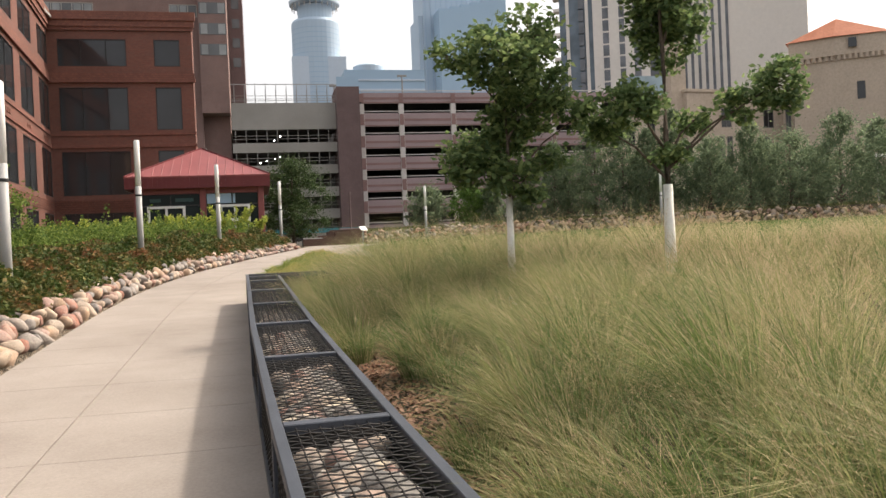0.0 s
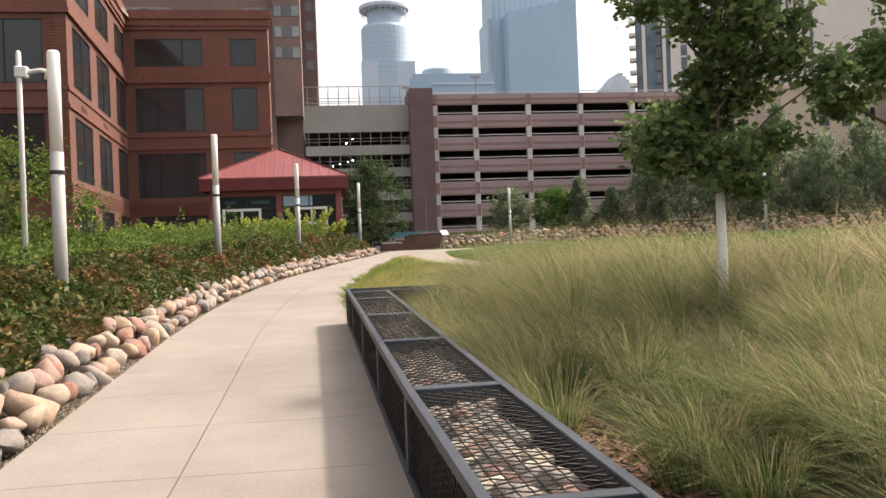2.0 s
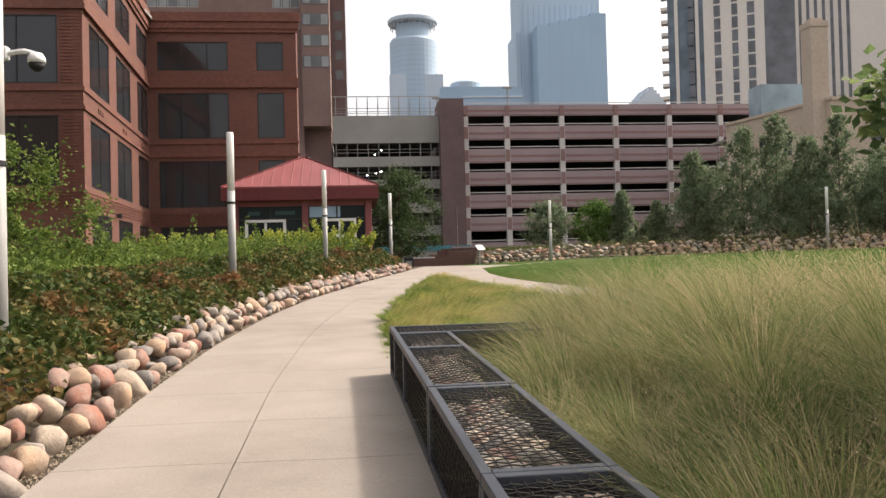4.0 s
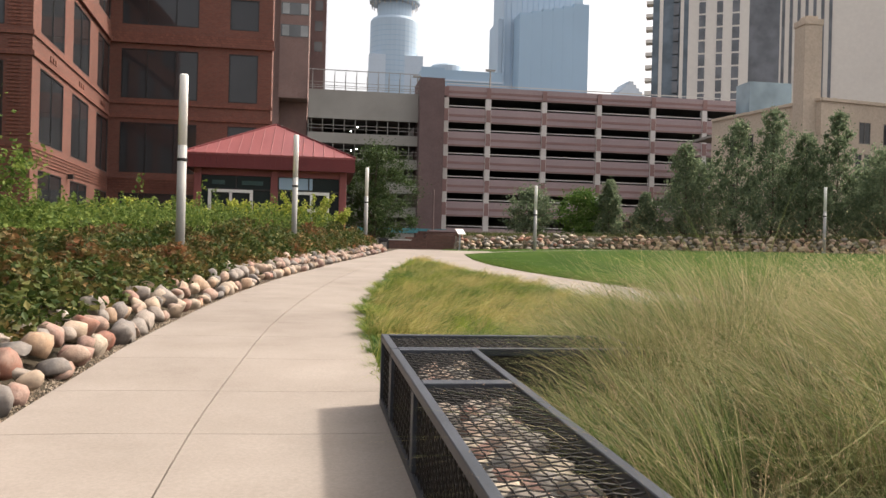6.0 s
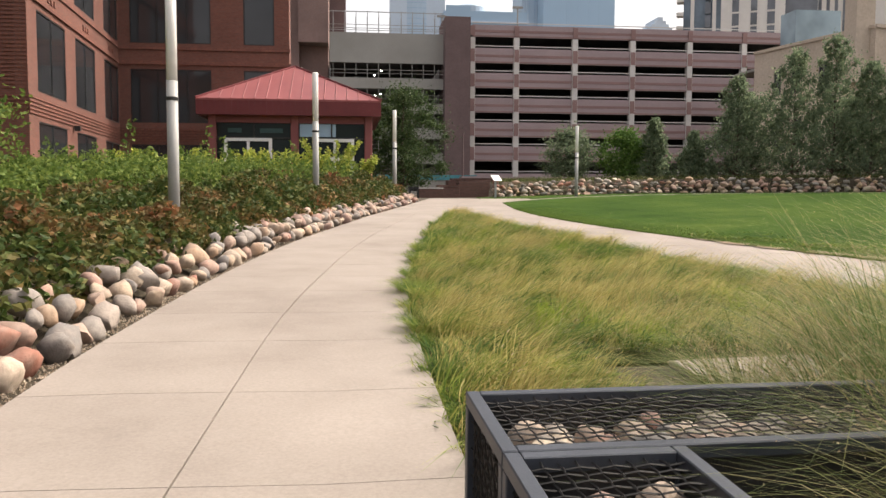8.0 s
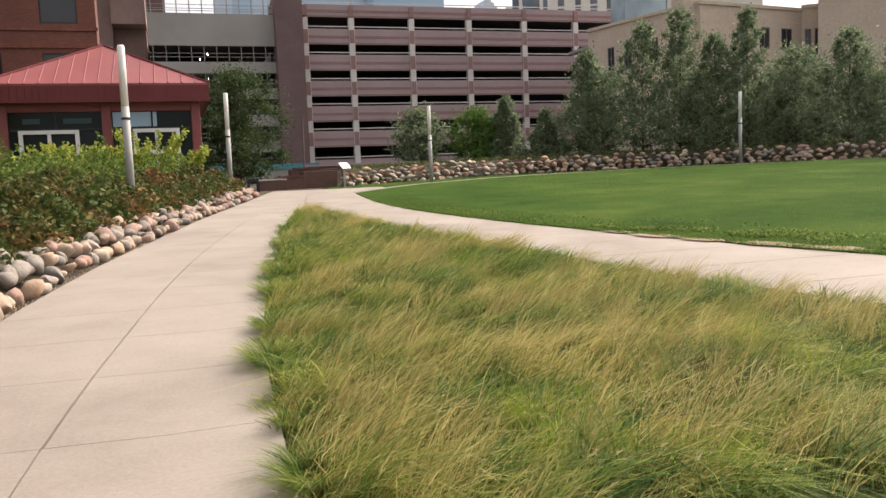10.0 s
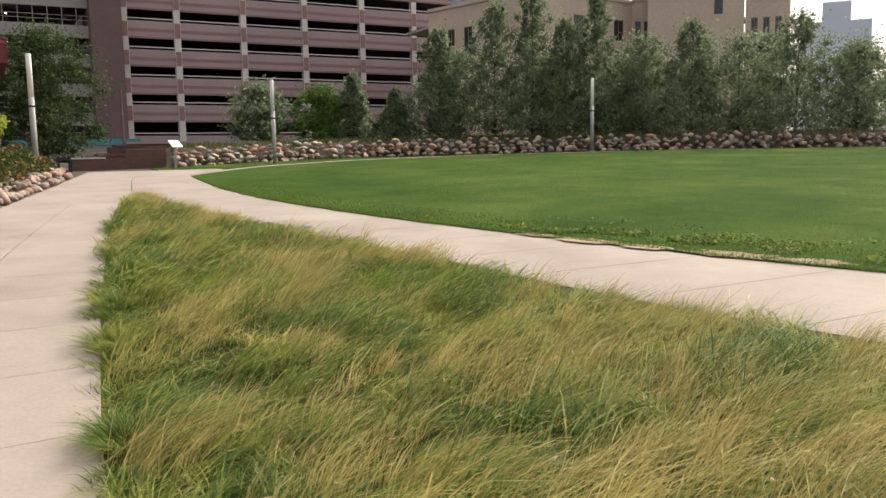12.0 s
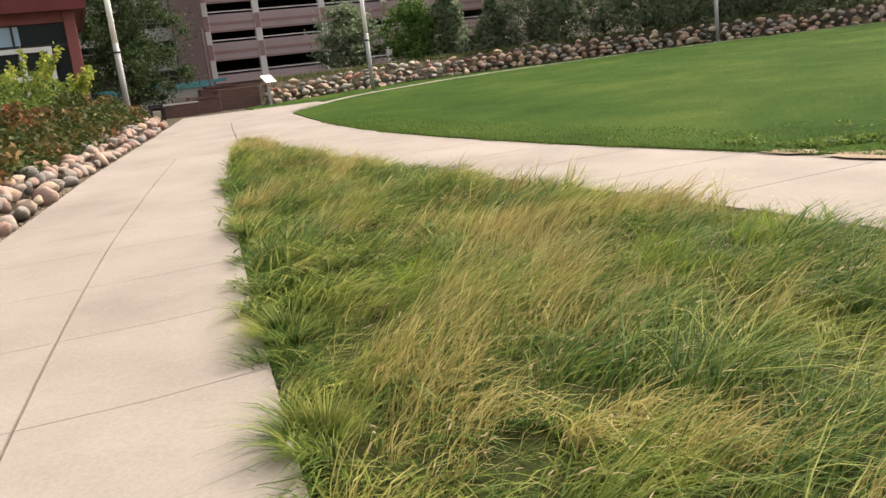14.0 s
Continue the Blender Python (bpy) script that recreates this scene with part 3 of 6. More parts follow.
# gravel along the path's edge
N = 20000
gy_ = rng.uniform(0, 46, N) ** 1.0
gx_ = left_x(gy_) - rng.uniform(0.0, 0.42, N) ** 1.0
s = rng.uniform(0.004, 0.014, N)
tet = np.array([(0, 0, 0.9), (1, 0, -0.3), (-0.5, 0.87, -0.3), (-0.5, -0.87, -0.3)])
ang = rng.uniform(0, 6.28, N)
c_, d_ = np.cos(ang), np.sin(ang)
P = np.stack([np.outer(c_, tet[:, 0]) - np.outer(d_, tet[:, 1]), np.outer(d_, tet[:, 0]) + np.outer(c_, tet[:, 1]), np.repeat(tet[None, :, 2], N, 0)], -1) * s[:, None, None]
P += np.stack([gx_, gy_, ground_z(gx_, gy_) + 0.012], -1)[:, None, :]
F = np.array([(0, 1, 2), (0, 2, 3), (0, 3, 1)])
gravel = raw("gravel", P.reshape(-1, 3), (np.arange(N)[:, None, None] * 4 + F).reshape(-1, 3), M["gravel"])
tagged(gravel, "loose tan gravel between path and fieldstones", "gravel", kind="stuff")
# mulch chips beside the benches
N = 16000
my = rng.uniform(0, 15.6, N)
mx = BENCH_L(my) + 0.6 + rng.uniform(0, 0.9, N) ** 1.4
s = rng.uniform(0.015, 0.04, N)
chip = np.array([(-1, -0.35, 0), (1, -0.3, 0.1), (0.9, 0.35, 0), (-0.9, 0.3, 0.12)])
ang = rng.uniform(0, 6.28, N)
c_, d_ = np.cos(ang), np.sin(ang)
tl = rng.uniform(-0.5, 0.5, N)
P = np.stack([np.outer(c_, chip[:, 0]) - np.outer(d_, chip[:, 1]), np.outer(d_, chip[:, 0]) + np.outer(c_, chip[:, 1]), np.outer(tl, chip[:, 0]) + chip[None, :, 2]], -1) * s[:, None, None]
P += np.stack([mx, my, ground_z(mx, my) + 0.018], -1)[:, None, :]
mulch = raw("mulch", P.reshape(-1, 3), np.arange(N * 4).reshape(-1, 4), M["mulch"])
tagged(mulch, "reddish brown wood chip mulch beside the benches", "mulch", kind="stuff")

# stone retaining wall behind the lawn
swall = thing("stone_wall", "low dry-stacked retaining wall of mixed fieldstones", "stone wall")
rr = random.Random(5)
x, count, rest = 7.3, 0, []
while x < 51:
    for row in range(5):
        s = rr.uniform(0.27, 0.60)
        xx = x + rr.uniform(-0.12, 0.12)
        z = base_z(xx, wall_y(xx)) + 0.08 + 0.165 * row + rr.uniform(-0.04, 0.04)
        yy = wall_y(xx) - 0.05 + 0.10 * row + rr.uniform(-0.13, 0.13)
        if row == 4 and rr.random() < 0.45:
            continue
        if 8 < x < 34 and count < 298:
            ob = new("stone", WALL_STONES[rr.randrange(14)])
            ob.parent = swall
            ob.matrix_basis = pose(xx, yy, z, rr.uniform(-14, 14), rr.uniform(-14, 14), rr.uniform(-40, 40) + rr.choice((0, 180))) @ Matrix.Diagonal((s * 1.1, s, s * 0.8, 1))
            count += 1
        else:
            rest.append((xx, yy, z, s, rr.uniform(0, 6.28)))
    x += rr.uniform(0.30, 0.46)
joined_rocks("stone_rubble", rest, swall, M["rock_island"])

# ---- gabion benches ----
def crimped(bm, p0, p1, pitch, amp, r, phase, up):
    """A crimped square wire from p0 to p1."""
    p0, p1 = Vector(p0), Vector(p1)
    n = max(2, round((p1 - p0).length / pitch))
    along = (p1 - p0).normalized()
    side = along.cross(up).normalized() * r
    prev = None
    for k in range(n + 1):
        c = p0.lerp(p1, k / n) + up * (amp if (k + phase) % 2 else -amp)
        cur = [bm.verts.new(c + d) for d in (side, up * r, -side, -up * r)]
        if prev:
            for i in range(4):
                bm.faces.new((prev[i], prev[(i + 1) % 4], cur[(i + 1) % 4], cur[i]))
        prev = cur


def grille(bm, w, l, step, r, origin, du, dv, up):
    nu, nv = round(w / step), round(l / step)
    o, du, dv = Vector(origin), Vector(du), Vector(dv)
    for k in range(1, nu):
        crimped(bm, o + du * (w * k / nu), o + du * (w * k / nu) + dv * l, l / nv, r * 1.1, r, k % 2, Vector(up))
    for k in range(1, nv):
        crimped(bm, o + dv * (l * k / nv), o + dv * (l * k / nv) + du * w, w / nu, r * 1.1, r, (k + 1) % 2, Vector(up))


BH = 0.51


def bench(length, step, depth=0.57):
    """A steel-framed, mesh-topped box of stones; its origin is the near bottom corner beside the path, running along y."""
    e = thing("gabion_bench", "black steel mesh gabion bench filled with stones", "bench", "benches along the path")
    a = 0.05
    for z in (0.0, BH - a):
        for nm, d in (("rail", (0, a, 0, length, z, z + a)), ("rail", (depth - a, depth, 0, length, z, z + a)), ("crossbar", (a, depth - a, 0, a, z, z + a)), ("crossbar", (a, depth - a, length - a, length, z, z + a))):
            part(nm, bevelled(boxes(d), 0.004), M["steel"], e)
    for x in (0, depth - a):
        for y in (0.0, length - a):
            part("post", bevelled(boxes((x, x + a, y, y + a, a, BH - a)), 0.004), M["steel"], e)
    bm = bmesh.new()
    grille(bm, depth - 2 * a, length - 2 * a, step, 0.0034, (a, a, BH - 0.02), (1, 0, 0), (0, 1, 0), (0, 0, 1))
    part("top_mesh", bm, M["wire"], e, "crimped black wire mesh")
    bm = bmesh.new()
    grille(bm, BH - 2 * a, length - 2 * a, step, 0.0034, (0.02, a, a), (0, 0, 1), (0, 1, 0), (1, 0, 0))
    part("side_mesh", bm, M["wire"], e, "crimped black wire mesh")
    bm = boxes((0.045, 0.055, a, length - a, a, BH - a))
    part("liner", bm, M["black"], e, "black liner behind the mesh")
    part("back_panel", boxes((depth - 0.04, depth - 0.03, a, length - a, a, BH - a)), M["black"], e, "black back panel")
    part("end_panel", boxes((a, depth - a, 0.03, 0.04, a, BH - a)), M["black"], e, "black end panel")
    part("end_panel", boxes((a, depth - a, length - 0.04, length - 0.03, a, BH - a)), M["black"], e, "black end panel")
    r = random.Random(11)
    items = []
    for k in range(int(78 * length * depth / 0.57)):
        s = r.uniform(0.15, 0.30)
        items.append((r.uniform(0.05 + s * 0.42, depth - 0.05 - s * 0.42), r.uniform(0.05 + s * 0.42, length - 0.05 - s * 0.42), r.uniform(0.26, BH - 0.04 - s * 0.36), s, r.uniform(0, 6.28)))
    joined_rocks("stone_fill", items, e, M["fill_stone"], 2)
    part("floor_plate", boxes((a, depth - a, a, length - a, 0.01, 0.2)), M["black"], e)
    return e


bars = [14.81, 13.72, 11.82, 9.87, 7.95, 6.05, 4.18, 2.3, 0.42, -1.46]


def bench_pose(a, b):
    p, q = Vector((BENCH_L(a), a, base_z(0, a) + LIFT)), Vector((BENCH_L(b), b, base_z(0, b) + LIFT))
    d = q - p
    return pose(p.x, p.y, p.z, math.degrees(math.atan2(d.z, d.y)), 0, -math.degrees(math.atan2(d.x, d.y)))


first = bench(bars[0] - bars[1], 0.05)
first.matrix_basis = bench_pose(bars[1], bars[0])
second = bench(1.91, 0.05)
second.matrix_basis = bench_pose(bars[2], bars[1])
for a, b in zip(bars[3:], bars[2:]):
    copy_thing(second, bench_pose(a, b))

# the row ends in a module that turns across, away from the path
cross = bench(0.66, 0.05, 1.75)
cross.matrix_basis = bench_pose(14.82, 15.48)

# ---- light poles ----
def light_pole(height):
    e = thing("light_pole", "slim grey steel light pole with a white glowing-tube top", "lamp post", "light poles along the paths")
    r = 0.084
    part("base_plate", lathe(bmesh.new(), (0, 0), [(0.15, 0), (0.15, 0.02), (0.10, 0.03)], 16), M["pole"], e)
    part("shaft", lathe(bmesh.new(), (0, 0), [(r, 0.02), (r, height * 0.634)], 16), M["pole"], e, "brushed grey steel shaft", True)
    part("collar", lathe(bmesh.new(), (0, 0), [(r + 0.004, height * 0.553), (r + 0.012, height * 0.555), (r + 0.012, height * 0.566), (r + 0.004, height * 0.568)], 16), M["black"], e)
    part("diffuser", lathe(bmesh.new(), (0, 0), [(r - 0.004, height * 0.635), (r - 0.004, height - 0.03), (r - 0.02, height)], 16), M["diffuser"], e, "white translucent tube", True)
    return e


pole = light_pole(3.55)
spots = [(-3.2, 14.55, 4.27), (-2.6, 25.0, 4.70), (-0.9, 34.75, 4.97), (1.86, 46.35, 5.17), (11.13, 51.78, 5.09), (26.75, 50.1, 5.45), (44.1, 46.5, 5.7)]
for k, (x, y, top) in enumerate(spots):
    if k == 0:
        pole.matrix_basis = pose(x, y, top - 3.55)
    else:
        copy_thing(pole, pose(x, y, top - 3.55))
# pole with a security camera
sp = thing("camera_pole", "thin white pole carrying a white dome security camera", "camera pole", at=(-6.17, 21.9, 0.9))
part("shaft", lathe(bmesh.new(), (0, 0), [(0.06, 0), (0.055, 5.15), (0.03, 5.2)], 12), M["white"], sp, smooth=True)
part("bracket", bevelled(boxes((-0.08, 0.18, -0.08, 0.08, 4.62, 4.86)), 0.02), M["white"], sp)
part("arm", tube(bmesh.new(), [(0.15, 0, 4.74), (0.45, 0, 4.78), (0.62, 0, 4.74)], [0.05, 0.05, 0.04], 8), M["white"], sp)
part("dome", lathe(bmesh.new(), (0.66, 0), [(0.05, 4.42), (0.12, 4.48), (0.14, 4.56)], 14), M["black"], sp, "dark camera dome", True)
part("housing", lathe(bmesh.new(), (0.66, 0), [(0.15, 4.56), (0.15, 4.66), (0.10, 4.74), (0.03, 4.76)], 14), M["white"], sp, smooth=True)

# ---- buildings ----
def window(parent, put, u0, u1, z0, z1, mull=(), pane="glass", frame_mat="black", fw=0.06):
    """A window set back in a wall's opening. put(bm, u0, u1, z0, z1, d0, d1): a box by depth behind the wall's face."""
    bm = bmesh.new()
    put(bm, u0, u1, z0, z1, 0.05, 0.08)
    w = part("window", bm, M[pane], parent)
    bm = bmesh.new()
    for a, b, c, d in ((u0, u0 + fw, z0, z1), (u1 - fw, u1, z0, z1), (u0 + fw, u1 - fw, z0, z0 + fw), (u0 + fw, u1 - fw, z1 - fw, z1)):
        put(bm, a, b, c, d, 0.01, 0.047)
    for m in mull:
        put(bm, m - fw / 2, m + fw / 2, z0 + fw, z1 - fw, 0.015, 0.046)
    part("frame", bm, M[frame_mat], w)
    return w


# red brick office building: a block, a receding side and a wing behind the kiosk
ROOF = 18.5
house = thing("brick_office", "red brick office building with dark recessed windows and stepped cornices", "building")
S0 = Vector((-11.9, 44.8))
S1 = Vector((-13.05, 61.3))
along = (S1 - S0)
ELEN = along.length
along.normalize()
out = Vector((along.y, -along.x))


def put_e(bm, u0, u1, z0, z1, d0=0.0, d1=0.45):
    pts = [S0 + along * u - out * d for u, d in ((u0, d0), (u1, d0), (u1, d1), (u0, d1))]
    lo = [bm.verts.new((p.x, p.y, z0)) for p in pts]
    hi = [bm.verts.new((p.x, p.y, z1)) for p in pts]
    bm.faces.new(lo[::-1]), bm.faces.new(hi)
    for k in range(4):
        bm.faces.new((lo[k], lo[(k + 1) % 4], hi[(k + 1) % 4], hi[k]))


def put_s(y):
    def put(bm, u0, u1, z0, z1, d0=0.0, d1=0.45):
        box(bm, u0, u1, y + d0, y + d1, z0, z1)
    return put


ROWS_Z = [(1.4, 4.5), (5.65, 8.8), (10.25, 13.35), (14.8, 16.85)]
ecols = [(1.2, 5.3), (7.0, 10.8), (12.9, 16.35)]
eholes = [(a, b, c, d) for a, b in ecols for c, d in ROWS_Z]
bm = bmesh.new()
holes_wall(bm, 0, ELEN, 0, ROOF, eholes, put_e)
part("wall", bm, M["brick"], house, "sunlit red brick wall")
for a, b, c, d in eholes:
    window(house, put_e, a, b, c, d, mull=[(a + b) / 2])
put_b = put_s(44.8)
bholes = [(-18.2, -13.0, c, d) for c, d in ROWS_Z[1:]]
bm = bmesh.new()
holes_wall(bm, -34, -11.9 - 0.46, 0, ROOF, bholes + [(-25, -20, c, d) for c, d in ROWS_Z[1:]], put_b)
part("wall", bm, M["brick"], house, "shaded red brick wall")
for a, b in ((-18.2, -13.0), (-25, -20)):
    for c, d in ROWS_Z[1:]:
        w = window(house, put_b, a, b, c, d, mull=[a + (b - a) * 0.33, a + (b - a) * 0.66])
put_w = put_s(61.3)
wholes = [(a, b, c, d) for (a, b) in ((-12.4, -7.9), (-6.05, -4.3)) for c, d in ((1.4, 4.5), (5.75, 8.8), (10.27, 13.27), (14.75, 16.65))]
bm = bmesh.new()
holes_wall(bm, -13.05, -3.45, 0, ROOF, wholes, put_w)
part("wall", bm, M["brick"], house, "red brick wing wall")
for a, b, c, d in wholes:
    window(house, put_w, a, b, c, d, mull=[a + (b - a) * f for f in ((0.33, 0.7) if b - a > 3 else ())])
part("side_wall", boxes((-3.9, -3.45, 61.76, 62.6, 0, ROOF)), M["brick"], house)
part("roof", boxes((-34, -12.6, 45.3, 85, ROOF - 0.5, ROOF - 0.3), (-12.6, -3.9, 61.8, 62.6, ROOF - 0.5, ROOF - 0.3)), M["grey_conc"], house)
# string courses and cornices
for z0, z1, o in (*[(4.72 + 0.15 * q, 4.81 + 0.15 * q, 0.05) for q in range(5)], (9.05, 9.25, 0.09), (9.9, 10.1, 0.07), (13.6, 13.85, 0.16), (13.85, 14.25, 0.10), (17.25, 17.5, 0.12), (17.5, 17.95, 0.2), (17.95, 18.55, 0.3)):
    bm = bmesh.new()
    put_e(bm, -o, ELEN - 0.31, z0, z1, -o, -0.003)
    box(bm, -34, -11.9 + o - 0.003, 44.8 - o, 44.797, z0, z1)
    box(bm, -13.02, -3.45 + o, 61.3 - o, 61.297, z0, z1)
    part("string_course", bm, M["band"], house, "projecting brick course")
rib = bmesh.new()
for q in range(84):
    z = 5.62 + 0.15 * q
    if not any(a - 0.1 < z < b for a, b in ((9.0, 9.3), (9.85, 10.15), (13.55, 14.3), (17.2, 18.6))):
        box(rib, -12.86, -11.9, 44.765, 44.797, z, z + 0.075)
tagged(part("ribbed_pier", rib, M["band"], house, "corner pier of projecting brick courses"), kind="stuff")
for u in (3.3, 9.0, 14.6):      # small wall lamp and diamond ornaments
    for z in (9.5,):
        for s in (-0.45, 0, 0.45):
            bm = bmesh.new()
            put_e(bm, u + s - 0.12, u + s + 0.12, z - 0.12, z + 0.12, -0.05, -0.003)
            part("ornament", bm, M["band"], house)
bm = bmesh.new()
put_e(bm, 6.2, 6.45, 4.5, 4.72, -0.3, -0.064)
part("wall_lamp", bm, M["black"], house)

# orange brick building with ivy
yel = thing("orange_brick_building", "old orange brick building with narrow arched windows", "building")
yholes = [(30.3, 30.85, 8.45, 10.45), (31.85, 32.38, 8.45, 10.4), (32.7, 33.2, 8.4, 10.35), (31.88, 32.3, 5.05, 6.9), (32.78, 33.2, 5.05, 6.85)]


def put_y(bm, u0, u1, z0, z1, d0=0.0, d1=0.4):
    box(bm, -12 - d1, -12 - d0, u0, u1, z0, z1)


bm = bmesh.new()
holes_wall(bm, 8, 36.3, -0.5, 12.0, yholes, put_y)
part("wall", bm, M["yellow_brick"], yel)
for a, b, c, d in yholes:
    window(yel, put_y, a, b, c, d, fw=0.05)
    bm = bmesh.new()
    n = 8
    pts = [((a + b) / 2 + (b - a) / 2 * 1.25 * math.cos(math.pi * q / n), d + 0.16 * math.sin(math.pi * q / n)) for q in range(n + 1)]
    for (u, z), (u2, z2) in zip(pts, pts[1:]):
        put_y(bm, min(u, u2), max(u, u2), min(z, z2) - 0.02, max(z, z2) + 0.14, -0.03, -0.003)
    part("arch", bm, M["yellow_brick"], yel)
    bm = bmesh.new()
    put_y(bm, a - 0.08, b + 0.08, c - 0.14, c, -0.04, 0.2)
    part("sill", bm, M["yellow_brick"], yel)
part("end_wall", boxes((-26, -12.4, 35.9, 36.3, -0.5, 12), (-26, -12.4, 8, 8.4, -0.5, 12)), M["yellow_brick"], yel)
part("coping", boxes((-12.6, -11.85, 8, 36.45, 12.0, 12.25)), M["pier"], yel, "weathered brown stone coping")
part("roof", boxes((-26, -12.6, 8, 36.3, 11.6, 11.8)), M["grey_conc"], yel)
part("pier", boxes((-12, -11.45, 26.4, 27.5, -0.5, 12.6)), M["yellow_brick"], yel, "brick pier overgrown with ivy")
part("downpipe", tube(bmesh.new(), [(-11.33, 26.6, 0), (-11.33, 26.6, 12.5)], [0.08, 0.08], 8), M["black"], yel)

# red-roofed kiosk
KX, KY, HALF, KZ = -2.6, 53.12, 4.02, 1.55
kiosk = thing("entrance_kiosk", "small entrance pavilion with a red standing-seam hipped roof", "pavilion", at=(0, 0, 0))
bm = bmesh.new()
apex = (KX, KY, 7.88)
cor = [(KX - HALF, KY - HALF), (KX + HALF, KY - HALF), (KX + HALF, KY + HALF), (KX - HALF, KY + HALF)]
lo = [bm.verts.new((x, y, 5.78)) for x, y in cor]
up = [bm.verts.new((x, y, 5.86)) for x, y in cor]
top = bm.verts.new(apex)
for q in range(4):
    bm.faces.new((lo[q], lo[(q + 1) % 4], up[(q + 1) % 4], up[q]))
    bm.faces.new((up[q], up[(q + 1) % 4], top))
bm.faces.new(lo[::-1])
roof = part("roof", bm, M["red_metal"], kiosk, "red standing-seam metal roof")
for side in range(4):
    for q in range(1, 16):
        f = q / 16
        a, b = Vector(cor[side]), Vector(cor[(side + 1) % 4])
        foot = a.lerp(b, f)
        mid = (a + b) / 2
        h = 1 - abs(2 * f - 1)
        tip = foot + (Vector((KX, KY)) - mid) * h
        rise = 5.86 + (7.88 - 5.86) * h
        part("seam", tube(bmesh.new(), [(foot.x, foot.y, 5.88), (tip.x, tip.y, rise + 0.02)], [0.022, 0.022], 4), M["red_metal"], roof)
    part("hip_cap", tube(bmesh.new(), [(*cor[side], 5.88), (KX, KY, 7.9)], [0.05, 0.05], 5), M["red_dark"], roof)
part("finial", tube(bmesh.new(), [(KX + 0.2, KY + 1.6, 7.0), (KX + 0.2, KY + 1.6, 8.1)], [0.06, 0.06], 8), M["grey_conc"], kiosk)
h = HALF - 0.02
part("fascia", boxes((KX - h, KX + h, KY - h, KY - h + 0.1, 5.16, 5.78), (KX - h, KX + h, KY + h - 0.1, KY + h, 5.16, 5.78), (KX - h, KX - h + 0.1, KY - h + 0.1, KY + h - 0.1, 5.16, 5.78), (KX + h - 0.1, KX + h, KY - h + 0.1, KY + h - 0.1, 5.16, 5.78)), M["red_dark"], kiosk, "dark red ribbed metal fascia")
for q in range(33):
    x = KX - h + 2 * h * q / 32
    part("fascia_rib", boxes((x - 0.012, x + 0.012, KY - h - 0.025, KY - h - 0.002, 5.17, 5.77)), M["red_dark"], kiosk)
part("soffit", boxes((KX - h + 0.1, KX + h - 0.1, KY - h + 0.1, KY + h - 0.1, 5.2, 5.26)), M["red_post"], kiosk)
FY = KY - HALF + 0.6
for x in (-6.0, -2.42, 0.86):
    part("post", bevelled(boxes((x - 0.17, x + 0.17, FY - 0.17, FY + 0.17, KZ, 5.2)), 0.02), M["red_post"], kiosk, "dark red square post")
for y in (KY, KY + HALF - 0.8):
    part("post", bevelled(boxes((0.69, 1.03, y - 0.17, y + 0.17, KZ, 5.2)), 0.02), M["red_post"], kiosk, "dark red square post")
part("beam", boxes((-6.17, 1.03, FY - 0.1, FY + 0.1, 4.86, 5.19)), M["red_post"], kiosk)
part("back_wall", boxes((-6.1, 0.9, KY + 2.6, KY + 2.8, KZ, 5.2), (-6.1, -5.9, FY + 0.3, KY + 2.6, KZ, 5.2)), M["grey_conc"], kiosk)
part("floor_slab", boxes((-6.6, 1.4, KY - HALF, KY + HALF, KZ - 0.6, KZ)), M["grey_conc"], kiosk)
part("side_glazing", boxes((0.84, 0.87, FY + 0.2, KY + 2.6, KZ, 5.18)), M["kiosk_glass"], kiosk)
for x0, x1 in ((-5.83, -2.6), (-2.24, 0.68)):
    g = part("glazing", boxes((x0, x1, FY + 0.02, FY + 0.05, KZ, 4.85)), M["kiosk_glass"], kiosk, "dark tinted glazing")
    part("glazing_bar", boxes((x0, x1, FY - 0.04, FY + 0.018, 4.16, 4.24), ((x0 + x1) / 2 - 0.03, (x0 + x1) / 2 + 0.03, FY - 0.04, FY + 0.018, 4.24, 4.85)), M["black"], g)
# Pale panel over the dark glazing; the reflection is only its colour.
part("transom_panel", boxes((-2.2, -0.6, FY - 0.0, FY + 0.015, 4.27, 4.83)), M["teal_glass"], kiosk, "transom pane with its pale reflection as colour")
for k, (x0, x1) in enumerate(((-5.5, -3.42), (-1.5, 0.22))):
    d = part("double_door", boxes((x0, x0 + 0.14, FY - 0.12, FY + 0.0, KZ, 4.18), (x1 - 0.14, x1, FY - 0.12, FY, KZ, 4.18), (x0 + 0.14, x1 - 0.14, FY - 0.12, FY, 4.04, 4.18), ((x0 + x1) / 2 - 0.06, (x0 + x1) / 2 + 0.06, FY - 0.11, FY, KZ, 4.04)), M["white"], kiosk, "white-framed glass double door")
    if k:
        part("door_rail", boxes((x0 + 0.14, (x0 + x1) / 2 - 0.06, FY - 0.1, FY, 3.2, 3.35), ((x0 + x1) / 2 + 0.06, x1 - 0.14, FY - 0.1, FY, 3.2, 3.35)), M["white"], d)
for x0, x1 in ((-5.35, -4.75), (-3.95, -2.95)):
    part("lettering_bar", boxes((x0, x1, FY - 0.02, FY - 0.004, 4.42, 4.62)), M["kiosk_letter"], kiosk, "dim teal lettering bar")

